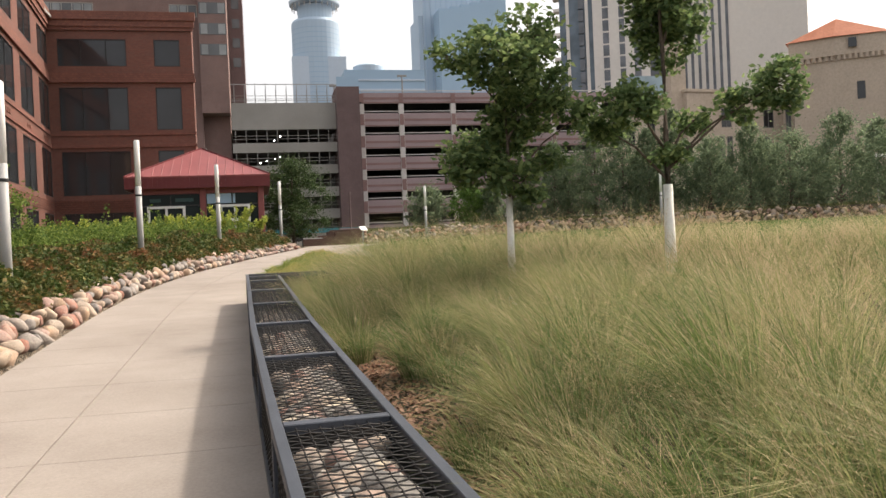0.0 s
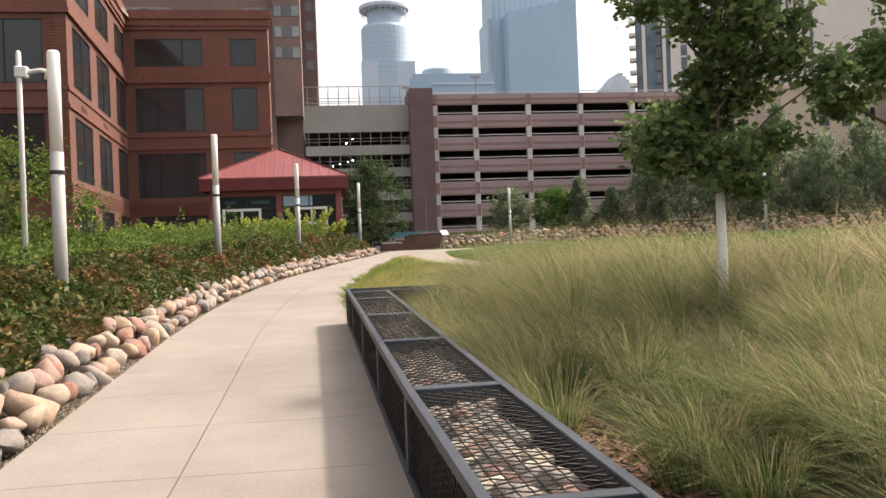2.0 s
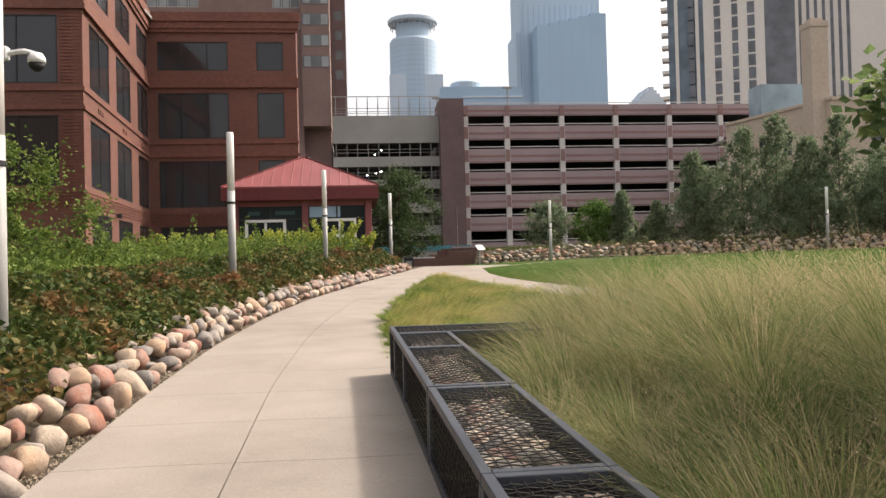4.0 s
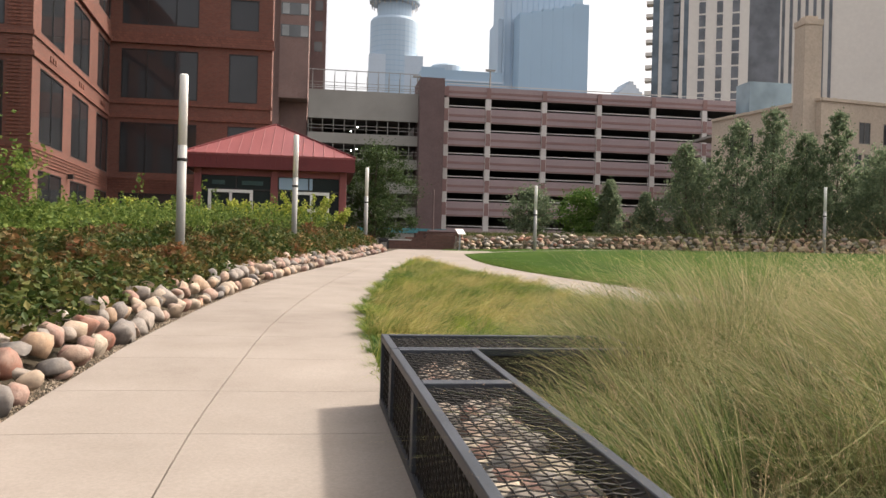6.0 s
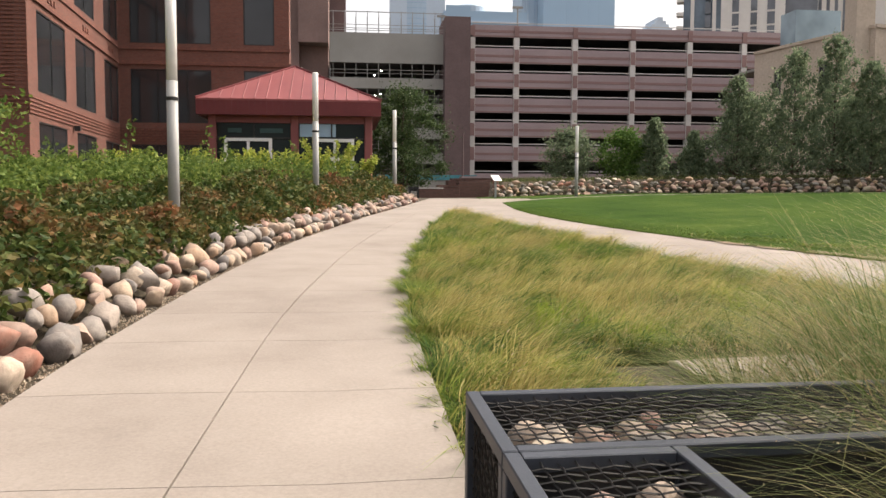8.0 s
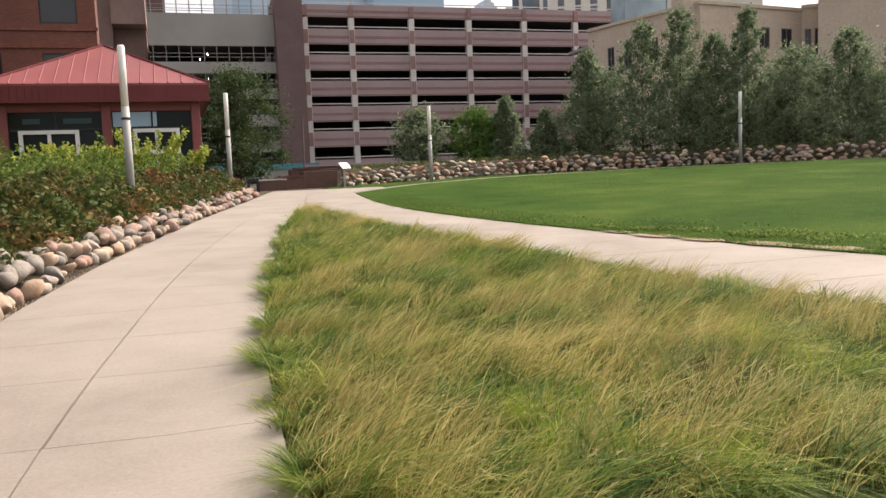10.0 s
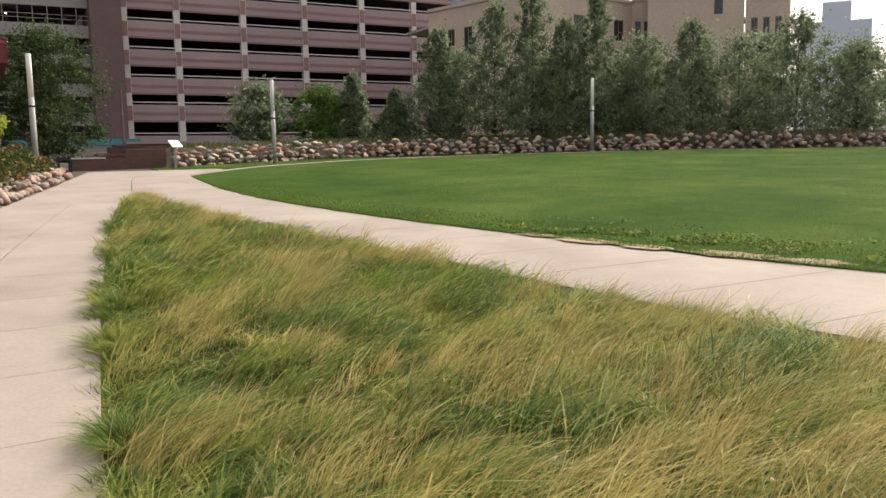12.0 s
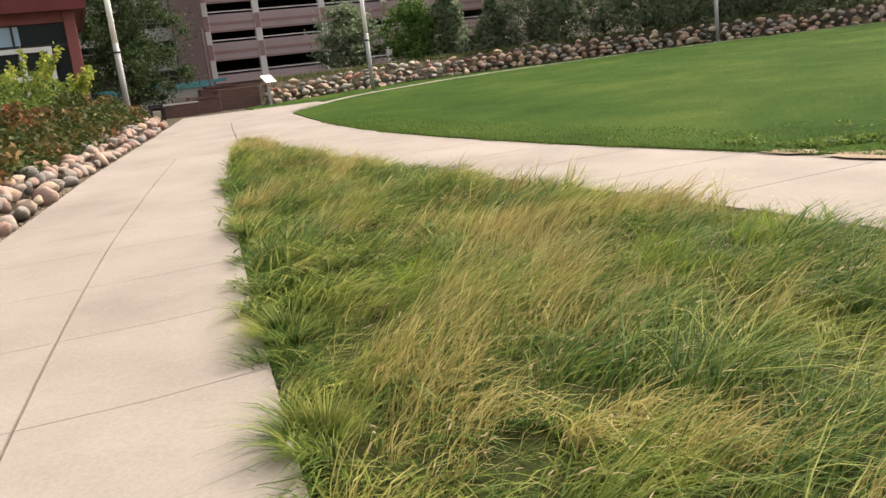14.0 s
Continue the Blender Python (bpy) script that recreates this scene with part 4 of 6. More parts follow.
# hotel tower behind
hotel = thing("hotel_tower", "tall brown brick hotel tower with bands of windows", "building")
HY = 121.0
put_h = put_s(HY)
rows_z = [29.9 + 2.92 * q for q in range(11)]
hholes = [(a, b, z - 0.9, z + 0.9) for z in rows_z for a, b in ((-27.2, -20.4),) if z > 33] + [(-10.4, -6.6, z - 0.9, z + 0.9) for z in rows_z if z > 35]
bm = bmesh.new()
holes_wall(bm, -28, -6.4, 0, 62, hholes, put_h)
part("wall", bm, M["hotel"], hotel)
for a, b, c, d in hholes:
    n = 5 if b - a > 5 else 3
    window(hotel, put_h, a, b, c, d, mull=[a + (b - a) * q / n for q in range(1, n)], fw=0.14, frame_mat="grey_conc", pane="tower_window")
    for q in range(n):
        if (q + int(c)) % 3:
            u = a + (b - a) * q / n
            part("curtain", boxes((u + 0.2, u + (b - a) / n - 0.2, HY + 0.02, HY + 0.047, c + 0.15, d - 0.15)), M["lit_glass"], hotel, "pale drawn curtain")
part("bay", boxes((-6.4, -2.6, HY - 1.6, HY + 12, 21.0, 62)), M["hotel"], hotel, "projecting brown brick bay")
for z in rows_z:
    part("bay_window", boxes((-6.3, -2.65, HY - 1.64, HY - 1.602, z - 0.8, z + 0.8)), M["tower_window"], hotel, "dark band of windows")
    for x0, x1 in ((-6.1, -5.2), (-3.7, -2.75)):
        part("curtain", boxes((x0, x1, HY - 1.67, HY - 1.643, z - 0.7, z + 0.7)), M["lit_glass"], hotel, "pale drawn curtain")
part("core", boxes((-28, -6.4, HY + 0.46, HY + 14, 0, 61.5), (-6.4, -2.7, HY + 1.5, HY + 12, 0, 21)), M["hotel"], hotel)
part("annex", boxes((-2.55, -0.4, HY + 6, HY + 18, 0, 42)), M["pier"], hotel, "paler brown side wing")
for z in rows_z[:4]:
    part("annex_window", boxes((-2.0, -0.9, HY + 5.95, HY + 5.997, z - 0.8, z + 0.6)), M["tower_window"], hotel)
sh = thing("glass_sliver_tower", "blue glass office tower seen between brick buildings", "building")
part("wall", boxes((-42, -34, 150, 165, 0, 75)), M["blue_tower"], sh)

# parking garage
GY, GX = 118.0, [15.85, 21.65, 29.45, 37.25, 45.1, 52.7, 60.4, 68.1]
garage = thing("parking_garage", "multi-storey parking garage with pink and brown striped spandrels", "parking garage")
sp = [(21.95, 23.5), (18.62, 20.55), (15.42, 17.38), (12.25, 14.18), (9.1, 11.05), (5.95, 7.95)]
for z0, z1 in sp + [(2.6, 4.4)]:
    s_ = part("spandrel", boxes((GX[0], GX[-1], GY - 0.05, GY + 0.3, z0, z1)), M["pink_conc"], garage, "pink concrete spandrel")
    m_ = (z0 + z1) / 2
    part("stripe", boxes((GX[0], GX[-1], GY - 0.09, GY - 0.053, m_ - 0.2, m_ + 0.12), (GX[0], GX[-1], GY - 0.09, GY - 0.053, z0 + 0.05, z0 + 0.22)), M["stripe"], s_, "red-brown stripe")
    part("rail", boxes((GX[0], GX[-1], GY + 0.02, GY + 0.06, z1 + 0.22, z1 + 0.34)), M["white_conc"], s_)
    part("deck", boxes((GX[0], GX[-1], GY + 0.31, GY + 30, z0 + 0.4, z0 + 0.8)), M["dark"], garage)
for x in GX:
    c = part("column", boxes((x - 0.36, x + 0.36, GY - 0.16, GY + 0.6, 0.5, 21.9)), M["white_conc"], garage, "white concrete column")
    for z0, z1 in sp:
        part("column_cap", boxes((x - 0.3, x + 0.3, GY - 0.24, GY - 0.163, z0 + 0.15, z1 - 0.15)), M["stripe"], c)
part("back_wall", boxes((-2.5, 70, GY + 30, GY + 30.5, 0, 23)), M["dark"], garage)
part("plinth", boxes((-2.5, 70, GY - 0.3, GY + 0.4, 0, 2.6)), M["pink_conc"], garage)
part("stair_pier", boxes((12.2, 15.45, GY - 1.2, GY + 6, 0, 24.2)), M["pier"], garage, "plain brown brick stair pier")
for z0, z1 in ((18.5, 22.3), (15.25, 16.6), (12.1, 13.4), (8.8, 10.2), (5.6, 7.0), (2.4, 3.8)):
    part("grey_parapet", boxes((-2.45, 12.2, GY + 1.0, GY + 1.4, z0, z1)), M["grey_conc"], garage, "plain grey concrete parapet")
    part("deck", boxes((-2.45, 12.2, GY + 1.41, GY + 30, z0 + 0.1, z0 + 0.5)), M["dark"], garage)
    for q in range(10):
        x = -2.0 + 1.45 * q
        part("baluster", boxes((x - 0.04, x + 0.04, GY + 1.1, GY + 1.16, z1, z1 + 2.0 if z1 > 22 else z1 + 1.9)), M["grey_conc"], garage)
    part("handrail", boxes((-2.45, 12.2, GY + 1.1, GY + 1.15, z1 + 0.55, z1 + 0.61), (-2.45, 12.2, GY + 1.1, GY + 1.15, z1 + 1.0, z1 + 1.06)), M["grey_conc"], garage)
part("roof_rail", boxes((-2.45, 12.2, GY + 1.08, GY + 1.17, 24.9, 25.0), (-2.45, 12.2, GY + 1.08, GY + 1.17, 22.6, 22.66)), M["pole"], garage, "thin steel roof railing")
for q in range(10):
    part("rail_post", boxes((-2.0 + 1.45 * q, -1.92 + 1.45 * q, GY + 0.98, GY + 1.075, 22.3, 25.05)), M["pole"], garage)
part("roof_screen", boxes((12.25, 15.4, GY - 1.19, GY - 1.15, 24.2, 25.6)), M["teal_glass"], garage)
for x, z in ((4.2, 17.7), (3.3, 17.1), (2.2, 14.2), (3.4, 14.5), (4.1, 14.7), (1.3, 13.9)):
    bm = bmesh.new()
    bmesh.ops.create_uvsphere(bm, u_segments=8, v_segments=6, radius=0.09)
    ob = part("deck_light", bm, M["lamp"], garage, "small lit deck lamp")
    ob.location = (x, GY + 2.5, z)
# lampposts and stair light on the garage's roof
for x, h in ((23.4, 27.5), (12.8, 26.0)):
    lp = thing("roof_lamp", "slender lamp post on the garage roof", "lamp post", "garage roof lamps")
    part("shaft", tube(bmesh.new(), [(x, GY + 8, 19.0), (x, GY + 8, h)], [0.12, 0.1], 6), M["grey_conc"], lp)
    part("head", boxes((x - 0.7, x + 0.7, GY + 7.8, GY + 8.2, h, h + 0.25)), M["grey_conc"], lp)

# skyline
rt = thing("round_tower", "hazy blue round office tower with a ringed crown", "tower")
c = (47.3, 606)
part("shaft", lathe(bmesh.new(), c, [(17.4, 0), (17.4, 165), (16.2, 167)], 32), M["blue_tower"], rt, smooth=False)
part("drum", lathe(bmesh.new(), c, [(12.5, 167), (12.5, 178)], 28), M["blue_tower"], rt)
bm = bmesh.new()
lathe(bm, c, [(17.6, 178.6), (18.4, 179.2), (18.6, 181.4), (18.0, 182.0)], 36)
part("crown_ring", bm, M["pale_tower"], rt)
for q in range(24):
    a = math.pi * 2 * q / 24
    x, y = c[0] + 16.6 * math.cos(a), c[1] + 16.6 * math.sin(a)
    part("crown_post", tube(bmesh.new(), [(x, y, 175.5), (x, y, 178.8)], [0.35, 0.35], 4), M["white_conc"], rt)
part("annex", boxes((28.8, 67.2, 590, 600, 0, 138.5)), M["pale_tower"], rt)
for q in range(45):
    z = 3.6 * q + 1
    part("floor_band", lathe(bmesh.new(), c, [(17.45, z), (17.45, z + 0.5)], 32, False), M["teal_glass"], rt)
bt = thing("stepped_glass_tower", "hazy blue glass tower with stepped setbacks", "tower")
bm = bmesh.new()
box(bm, 116, 171, 546, 580, 0, 189)
bm.verts.ensure_lookup_table()
for v in bm.verts:
    if v.co.z > 100 and v.co.x > 150:
        v.co.z = 191
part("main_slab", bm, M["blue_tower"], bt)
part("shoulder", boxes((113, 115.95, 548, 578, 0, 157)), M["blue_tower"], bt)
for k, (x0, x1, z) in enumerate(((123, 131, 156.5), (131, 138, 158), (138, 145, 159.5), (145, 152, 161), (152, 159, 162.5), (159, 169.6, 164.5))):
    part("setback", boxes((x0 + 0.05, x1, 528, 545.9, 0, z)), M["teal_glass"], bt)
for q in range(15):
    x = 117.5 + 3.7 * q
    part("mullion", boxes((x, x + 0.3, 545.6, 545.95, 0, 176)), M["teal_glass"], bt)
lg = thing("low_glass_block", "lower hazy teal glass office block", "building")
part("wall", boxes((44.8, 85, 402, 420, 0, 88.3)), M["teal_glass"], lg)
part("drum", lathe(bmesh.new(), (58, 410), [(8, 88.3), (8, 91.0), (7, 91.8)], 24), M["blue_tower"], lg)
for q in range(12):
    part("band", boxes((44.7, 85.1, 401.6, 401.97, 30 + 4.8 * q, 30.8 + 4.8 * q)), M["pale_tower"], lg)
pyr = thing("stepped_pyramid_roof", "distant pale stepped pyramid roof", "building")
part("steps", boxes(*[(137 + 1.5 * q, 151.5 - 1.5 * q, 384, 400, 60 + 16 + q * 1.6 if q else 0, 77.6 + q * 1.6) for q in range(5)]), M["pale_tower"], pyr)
res = thing("residential_tower", "tall apartment tower with balconies and vertical window strips", "tower")


def slab_xy(bm, p, q, depth, z0, z1, off=0.0):
    """A box whose front runs from p to q in plan."""
    p, q = Vector(p), Vector(q)
    d = (q - p).normalized()
    n = Vector((-d.y, d.x))
    pts = [p + n * off, q + n * off, q + n * depth, p + n * depth]
    lo = [bm.verts.new((v.x, v.y, z0)) for v in pts]
    hi = [bm.verts.new((v.x, v.y, z1)) for v in pts]
    bm.faces.new(lo[::-1]), bm.faces.new(hi)
    for k in range(4):
        bm.faces.new((lo[k], lo[(k + 1) % 4], hi[(k + 1) % 4], hi[k]))


def strip(p, q, depth, z0, z1, off=0.0):
    bm = bmesh.new()
    slab_xy(bm, p, q, depth, z0, z1, off)
    return bm


a, b = Vector((87.2, 221)), Vector((114.2, 207.8))
at_ = lambda f: a.lerp(b, f)
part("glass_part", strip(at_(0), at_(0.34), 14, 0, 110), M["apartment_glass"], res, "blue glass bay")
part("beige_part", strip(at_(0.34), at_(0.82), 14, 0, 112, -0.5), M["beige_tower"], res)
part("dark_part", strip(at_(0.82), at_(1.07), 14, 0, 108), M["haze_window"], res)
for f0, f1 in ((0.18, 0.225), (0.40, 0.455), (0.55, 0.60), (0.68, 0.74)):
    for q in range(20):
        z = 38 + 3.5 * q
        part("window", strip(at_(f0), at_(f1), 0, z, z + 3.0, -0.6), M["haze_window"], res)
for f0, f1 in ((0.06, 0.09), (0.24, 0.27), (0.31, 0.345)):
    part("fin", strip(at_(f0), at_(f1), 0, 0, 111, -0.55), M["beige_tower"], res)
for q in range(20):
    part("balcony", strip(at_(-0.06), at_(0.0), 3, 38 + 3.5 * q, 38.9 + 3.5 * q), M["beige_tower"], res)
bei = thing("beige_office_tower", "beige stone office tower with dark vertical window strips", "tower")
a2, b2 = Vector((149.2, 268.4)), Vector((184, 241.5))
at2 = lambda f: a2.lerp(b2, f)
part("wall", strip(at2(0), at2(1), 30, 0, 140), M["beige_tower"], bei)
for q in range(8):
    f = 0.02 + 0.055 * q
    part("window_strip", strip(at2(f), at2(f + 0.022), 0, 30, 139, -0.2), M["haze_window"], bei)

# tan stone armoury with its tower
arm = thing("stone_armoury", "tan limestone armoury with rectangular windows and a crenellated tower", "building")
A_, B_, C_, D_ = Vector((43.4, 96.9)), Vector((47.0, 81.8)), Vector((60.3, 83.9)), Vector((62, 82.6))


def put_pq(p, q):
    d = (q - p).normalized()
    n = Vector((-d.y, d.x))

    def put(bm, u0, u1, z0, z1, d0=0.0, d1=0.5):
        pts = [p + d * u + n * w for u, w in ((u0, d0), (u1, d0), (u1, d1), (u0, d1))]
        lo = [bm.verts.new((v.x, v.y, z0)) for v in pts]
        hi = [bm.verts.new((v.x, v.y, z1)) for v in pts]
        bm.faces.new(lo[::-1]), bm.faces.new(hi)
        for k in range(4):
            bm.faces.new((lo[k], lo[(k + 1) % 4], hi[(k + 1) % 4], hi[k]))
    return put


def stone_face(p, q, z1, holes, name="wall"):
    put = put_pq(p, q)
    bm = bmesh.new()
    holes_wall(bm, 0, (q - p).length, 0, z1, holes, put)
    part(name, bm, M["tan"], arm)
    for h_ in holes:
        window(arm, put, *h_, mull=[(h_[0] + h_[1]) / 2], fw=0.1, frame_mat="dark")
    bm = bmesh.new()
    put(bm, 0, (q - p).length, z1 - 0.35, z1 - 0.05, -0.15, -0.003)
    part("cornice", bm, M["tan"], arm)


stone_face(A_, B_, 17.1, [(3.0, 4.0, 12.0, 14.6), (5.4, 6.6, 12.0, 14.6), (9.0, 10.2, 12.0, 14.6), (3.0, 4.0, 6.5, 9.5), (6, 7, 6.5, 9.5)])
stone_face(B_, C_, 17.1, [(4.6, 6.0, 12.9, 15.0), (7.6, 9.0, 12.9, 15.0), (10.6, 12.1, 12.9, 15.0), (4.2, 5.0, 9.4, 11.9), (5.3, 6.1, 9.4, 11.9), (9.6, 10.3, 9.4, 11.9), (10.7, 11.5, 9.4, 11.9), (4.2, 5.0, 4.6, 7.4), (9.6, 10.4, 4.6, 7.4)])
stone_face(C_, D_, 17.4, [(0.3, 0.9, 12.4, 15.0), (1.2, 1.8, 12.4, 15.0)])
part("roof", boxes((47.5, 80, 84.2, 110, 16.3, 16.6)), M["grey_conc"], arm)
part("chimney", boxes((45.5, 47.3, 82.4, 84.2, 12, 24.2), (45.42, 47.38, 82.32, 84.28, 24.2, 24.75), (45.8, 47.0, 82.7, 83.9, 24.75, 25.1)), M["tan"], arm, "tall square stone chimney")
part("roof_lantern", boxes((46.3, 51.3, 94, 97, 16.6, 21.0)), M["lantern"], arm, "glazed roof lantern")
tcs = [Vector((59.7, 81.0)), Vector((62.8, 78.0)), Vector((66.9, 75.2)), Vector((69.5, 79)), Vector((63.5, 85))]
def prism(pts, z0, z1, grow=0.0):
    c = sum(pts, Vector((0, 0))) / len(pts)
    ps = [p + (p - c).normalized() * grow for p in pts]
    bm = bmesh.new()
    lo = [bm.verts.new((p.x, p.y, z0)) for p in ps]
    hi = [bm.verts.new((p.x, p.y, z1)) for p in ps]
    bm.faces.new(lo[::-1]), bm.faces.new(hi)
    n = len(ps)
    for k in range(n):
        bm.faces.new((lo[k], lo[(k + 1) % n], hi[(k + 1) % n], hi[k]))
    return bm


part("tower", prism(tcs, 0, 19.6), M["tan"], arm, "square stone corner tower")
part("tower_head", prism(tcs, 19.9, 21.9, 0.35), M["tan"], arm)
for p, q in zip(tcs, tcs[1:4]):
    n = int((q - p).length / 0.55)
    for k in range(n):
        u = p.lerp(q, (k + 0.5) / n)
        part("corbel", boxes((u.x - 0.17, u.x + 0.17, u.y - 0.3, u.y + 0.12, 19.4, 19.92)), M["tan"], arm)
bm = bmesh.new()
c = sum(tcs, Vector((0, 0))) / 5
eave = [bm.verts.new((*(p + (p - c).normalized() * 0.7), 21.9)) for p in tcs]
tip = bm.verts.new((c.x, c.y, 24.4))
for k in range(5):
    bm.faces.new((eave[k], eave[(k + 1) % 5], tip))
bm.faces.new(eave[::-1])
part("tower_roof", bm, M["tile_roof"], arm, "orange tiled tower roof")
for f, z in ((0.5, 15.0), (0.62, 9.0), (0.35, 20.6)):
    for p, q in ((tcs[1], tcs[2]),):
        d = (q - p).normalized()
        u = p.lerp(q, f)
        put = put_pq(u - d * 0.4, u + d * 0.4)
        bm = bmesh.new()
        o_ = 0.55 if z > 20 else 0.0
        put(bm, 0, 0.8, z, z + 1.9 if z < 20 else z + 1.0, -0.05 - o_, 0.1)
        part("tower_window", bm, M["glass"], arm)
wing_p, wing_q = Vector((66.9, 75.0)), Vector((69.7, 72.1))
stone_face(wing_p, wing_q, 17.0, [(0.5 + 1.1 * k, 1.1 + 1.1 * k, 12.0, 14.5) for k in range(3)], "wing_wall")
far = thing("distant_block", "distant hazy pale office block", "building")
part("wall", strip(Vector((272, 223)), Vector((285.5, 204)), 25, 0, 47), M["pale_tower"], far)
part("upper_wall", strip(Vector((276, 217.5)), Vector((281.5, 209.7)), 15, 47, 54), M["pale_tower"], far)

# plaza edge beyond the path
pl = thing("plaza_wall", "low dark red brick plaza wall stepping up in blocks", "brick wall")
part("low_block", bevelled(boxes((3.28, 4.5, 51.5, 52.4, 0.9, 1.98)), 0.01), M["paver_brick"], pl)
part("low_coping", boxes((3.26, 4.5, 51.46, 52.42, 1.983, 2.04)), M["white_conc"], pl, "pale stone coping")
part("middle_block", bevelled(boxes((4.5, 5.35, 51.9, 53.0, 0.9, 2.08)), 0.01), M["paver_brick"], pl)
part("middle_coping", boxes((4.3, 5.3, 51.86, 53.04, 2.083, 2.17)), M["paver_brick"], pl, "dark brick coping")
part("high_block", bevelled(boxes((5.35, 6.85, 52.3, 53.4, 0.9, 2.33)), 0.01), M["paver_brick"], pl)
part("rear_block", bevelled(boxes((5.0, 7.2, 54.0, 54.9, 0.9, 2.44)), 0.01), M["paver_brick"], pl)
part("rear_coping", boxes((5.2, 6.35, 53.96, 54.94, 2.443, 2.53)), M["paver_brick"], pl, "dark brick coping")
part("ramp_wall", boxes((6.2, 12.0, 57.0, 57.6, 0.9, 2.6)), M["paver_brick"], pl)
part("ramp_coping", boxes((6.1, 12.1, 56.94, 57.66, 2.603, 2.7)), M["pink_conc"], pl, "pale stone coping")
pb = thing("plaza_bench", "black slatted plaza bench with a backrest", "bench", at=(3.0, 50.95, gz(3.0, 50.95)))
for q in range(4):
    part("seat_slat", bevelled(boxes((-0.22, 0.28, -0.26 + 0.13 * q, -0.15 + 0.13 * q, 0.41, 0.45)), 0.006), M["black"], pb)
for q in range(2):
    part("back_slat", bevelled(boxes((-0.22, 0.28, 0.27, 0.31, 0.34 + 0.11 * q, 0.43 + 0.11 * q)), 0.006), M["black"], pb)
for x in (-0.2, 0.2):
    part("leg", boxes((x, x + 0.06, -0.24, 0.3, 0, 0.405)), M["black"], pb)
rb = thing("street_barrier", "long teal barrier panels on a grey concrete base", "barrier")
part("base", boxes((-8, 11.2, 84, 84.5, 1.2, 2.92)), M["grey_conc"], rb)
part("panel", boxes((-8, 11.2, 83.9, 84.4, 2.93, 3.37)), M["teal"], rb, "teal barrier panels")
tl = thing("utility_post", "thin dark street post by the garage", "post")
part("shaft", tube(bmesh.new(), [(9.4, 80, 1.6), (9.4, 80, 6.7)], [0.09, 0.07], 8), M["pier"], tl)
sg = thing("info_sign", "tilted white information panel on a slim post", "sign", at=(6.98, 51.2, base_z(6.98, 51.2) - 0.03))
part("post", boxes((-0.05, 0.05, -0.03, 0.03, 0, 0.95)), M["pole"], sg)
bm = bevelled(boxes((-0.24, 0.24, -0.2, 0.2, -0.015, 0.015)), 0.006)
ob = part("panel", bm, M["white"], sg, "white sloping panel")
ob.matrix_basis = pose(0.03, 0, 1.0, 42, 0, 25)
lp2 = thing("area_lamp", "grey street lamp with a short arm among trees", "lamp post", at=(51.2, 58.9, 2.0))
part("shaft", tube(bmesh.new(), [(0, 0, 0), (0, 0, 5.3)], [0.09, 0.07], 8), M["pole"], lp2)
part("head", bevelled(boxes((-0.1, 0.95, -0.2, 0.2, 4.95, 5.2)), 0.03), M["white"], lp2)

# ---- planting ----
def blades(name, x, y, z, h, lean, amount, width, material, levels=3):
    """Curved tapering blades; lean: direction in radians, amount: sideways reach over height."""
    n = len(x)
    t = np.linspace(0, 1, levels + 1)
    px = x[:, None] + np.cos(lean)[:, None] * (amount * h)[:, None] * t ** 1.8
    py = y[:, None] + np.sin(lean)[:, None] * (amount * h)[:, None] * t ** 1.8
    droop = 1 - 0.35 * np.clip(amount, 0, 1.5)[:, None] * t ** 2
    pz = z[:, None] + h[:, None] * t * droop
    face = rng.uniform(0, np.pi, n)
    wx, wy = np.cos(face) * width / 2, np.sin(face) * width / 2
    taper = np.array([1.0, 0.85, 0.55, 0.3])[:levels] if levels > 1 else np.array([1.0])
    k = 2 * levels + 1
    V = np.empty((n, k, 3), np.float32)
    for j in range(levels):
        V[:, 2 * j] = np.stack([px[:, j] - wx * taper[j], py[:, j] - wy * taper[j], pz[:, j]], -1)
        V[:, 2 * j + 1] = np.stack([px[:, j] + wx * taper[j], py[:, j] + wy * taper[j], pz[:, j]], -1)
    V[:, k - 1] = np.stack([px[:, levels], py[:, levels], pz[:, levels]], -1)
    f = []
    for j in range(levels - 1):
        a = 2 * j
        f += [(a, a + 1, a + 3), (a, a + 3, a + 2)]
    a = 2 * (levels - 1)
    f.append((a, a + 1, a + 2))
    F = (np.arange(n)[:, None, None] * k + np.array(f)[None]).reshape(-1, 3)
    return raw(name, V.reshape(-1, 3), F, material)


def leaves(centres, size, up=0.35, fold=0.25):
    """Arrays of folded diamond leaves round the centres."""
    n = len(centres)
    a, tilt = rng.uniform(0, 2 * np.pi, n), rng.normal(up, 0.5, n)
    d = np.stack([np.cos(a) * np.cos(tilt), np.sin(a) * np.cos(tilt), np.sin(tilt)], -1)
    s = np.cross(d, rng.normal(0, 1, (n, 3)))
    s /= np.linalg.norm(s, axis=1)[:, None] + 1e-9
    nn = np.cross(d, s)
    L, W = (size * rng.uniform(0.7, 1.3, n))[:, None], (size * rng.uniform(0.25, 0.42, n))[:, None]
    V = np.stack([centres - d * L / 2, centres + s * W + nn * W * fold, centres + d * L / 2, centres - s * W + nn * W * fold], 1)
    F = (np.arange(n)[:, None, None] * 4 + np.array([(0, 1, 2), (0, 2, 3)])[None]).reshape(-1, 3)
    return V.reshape(-1, 3), F


def clump_noise(x, y, s, seed=0.0):
    return np.array([noise.noise((float(a) * s, float(b) * s, seed)) for a, b in zip(x, y)])


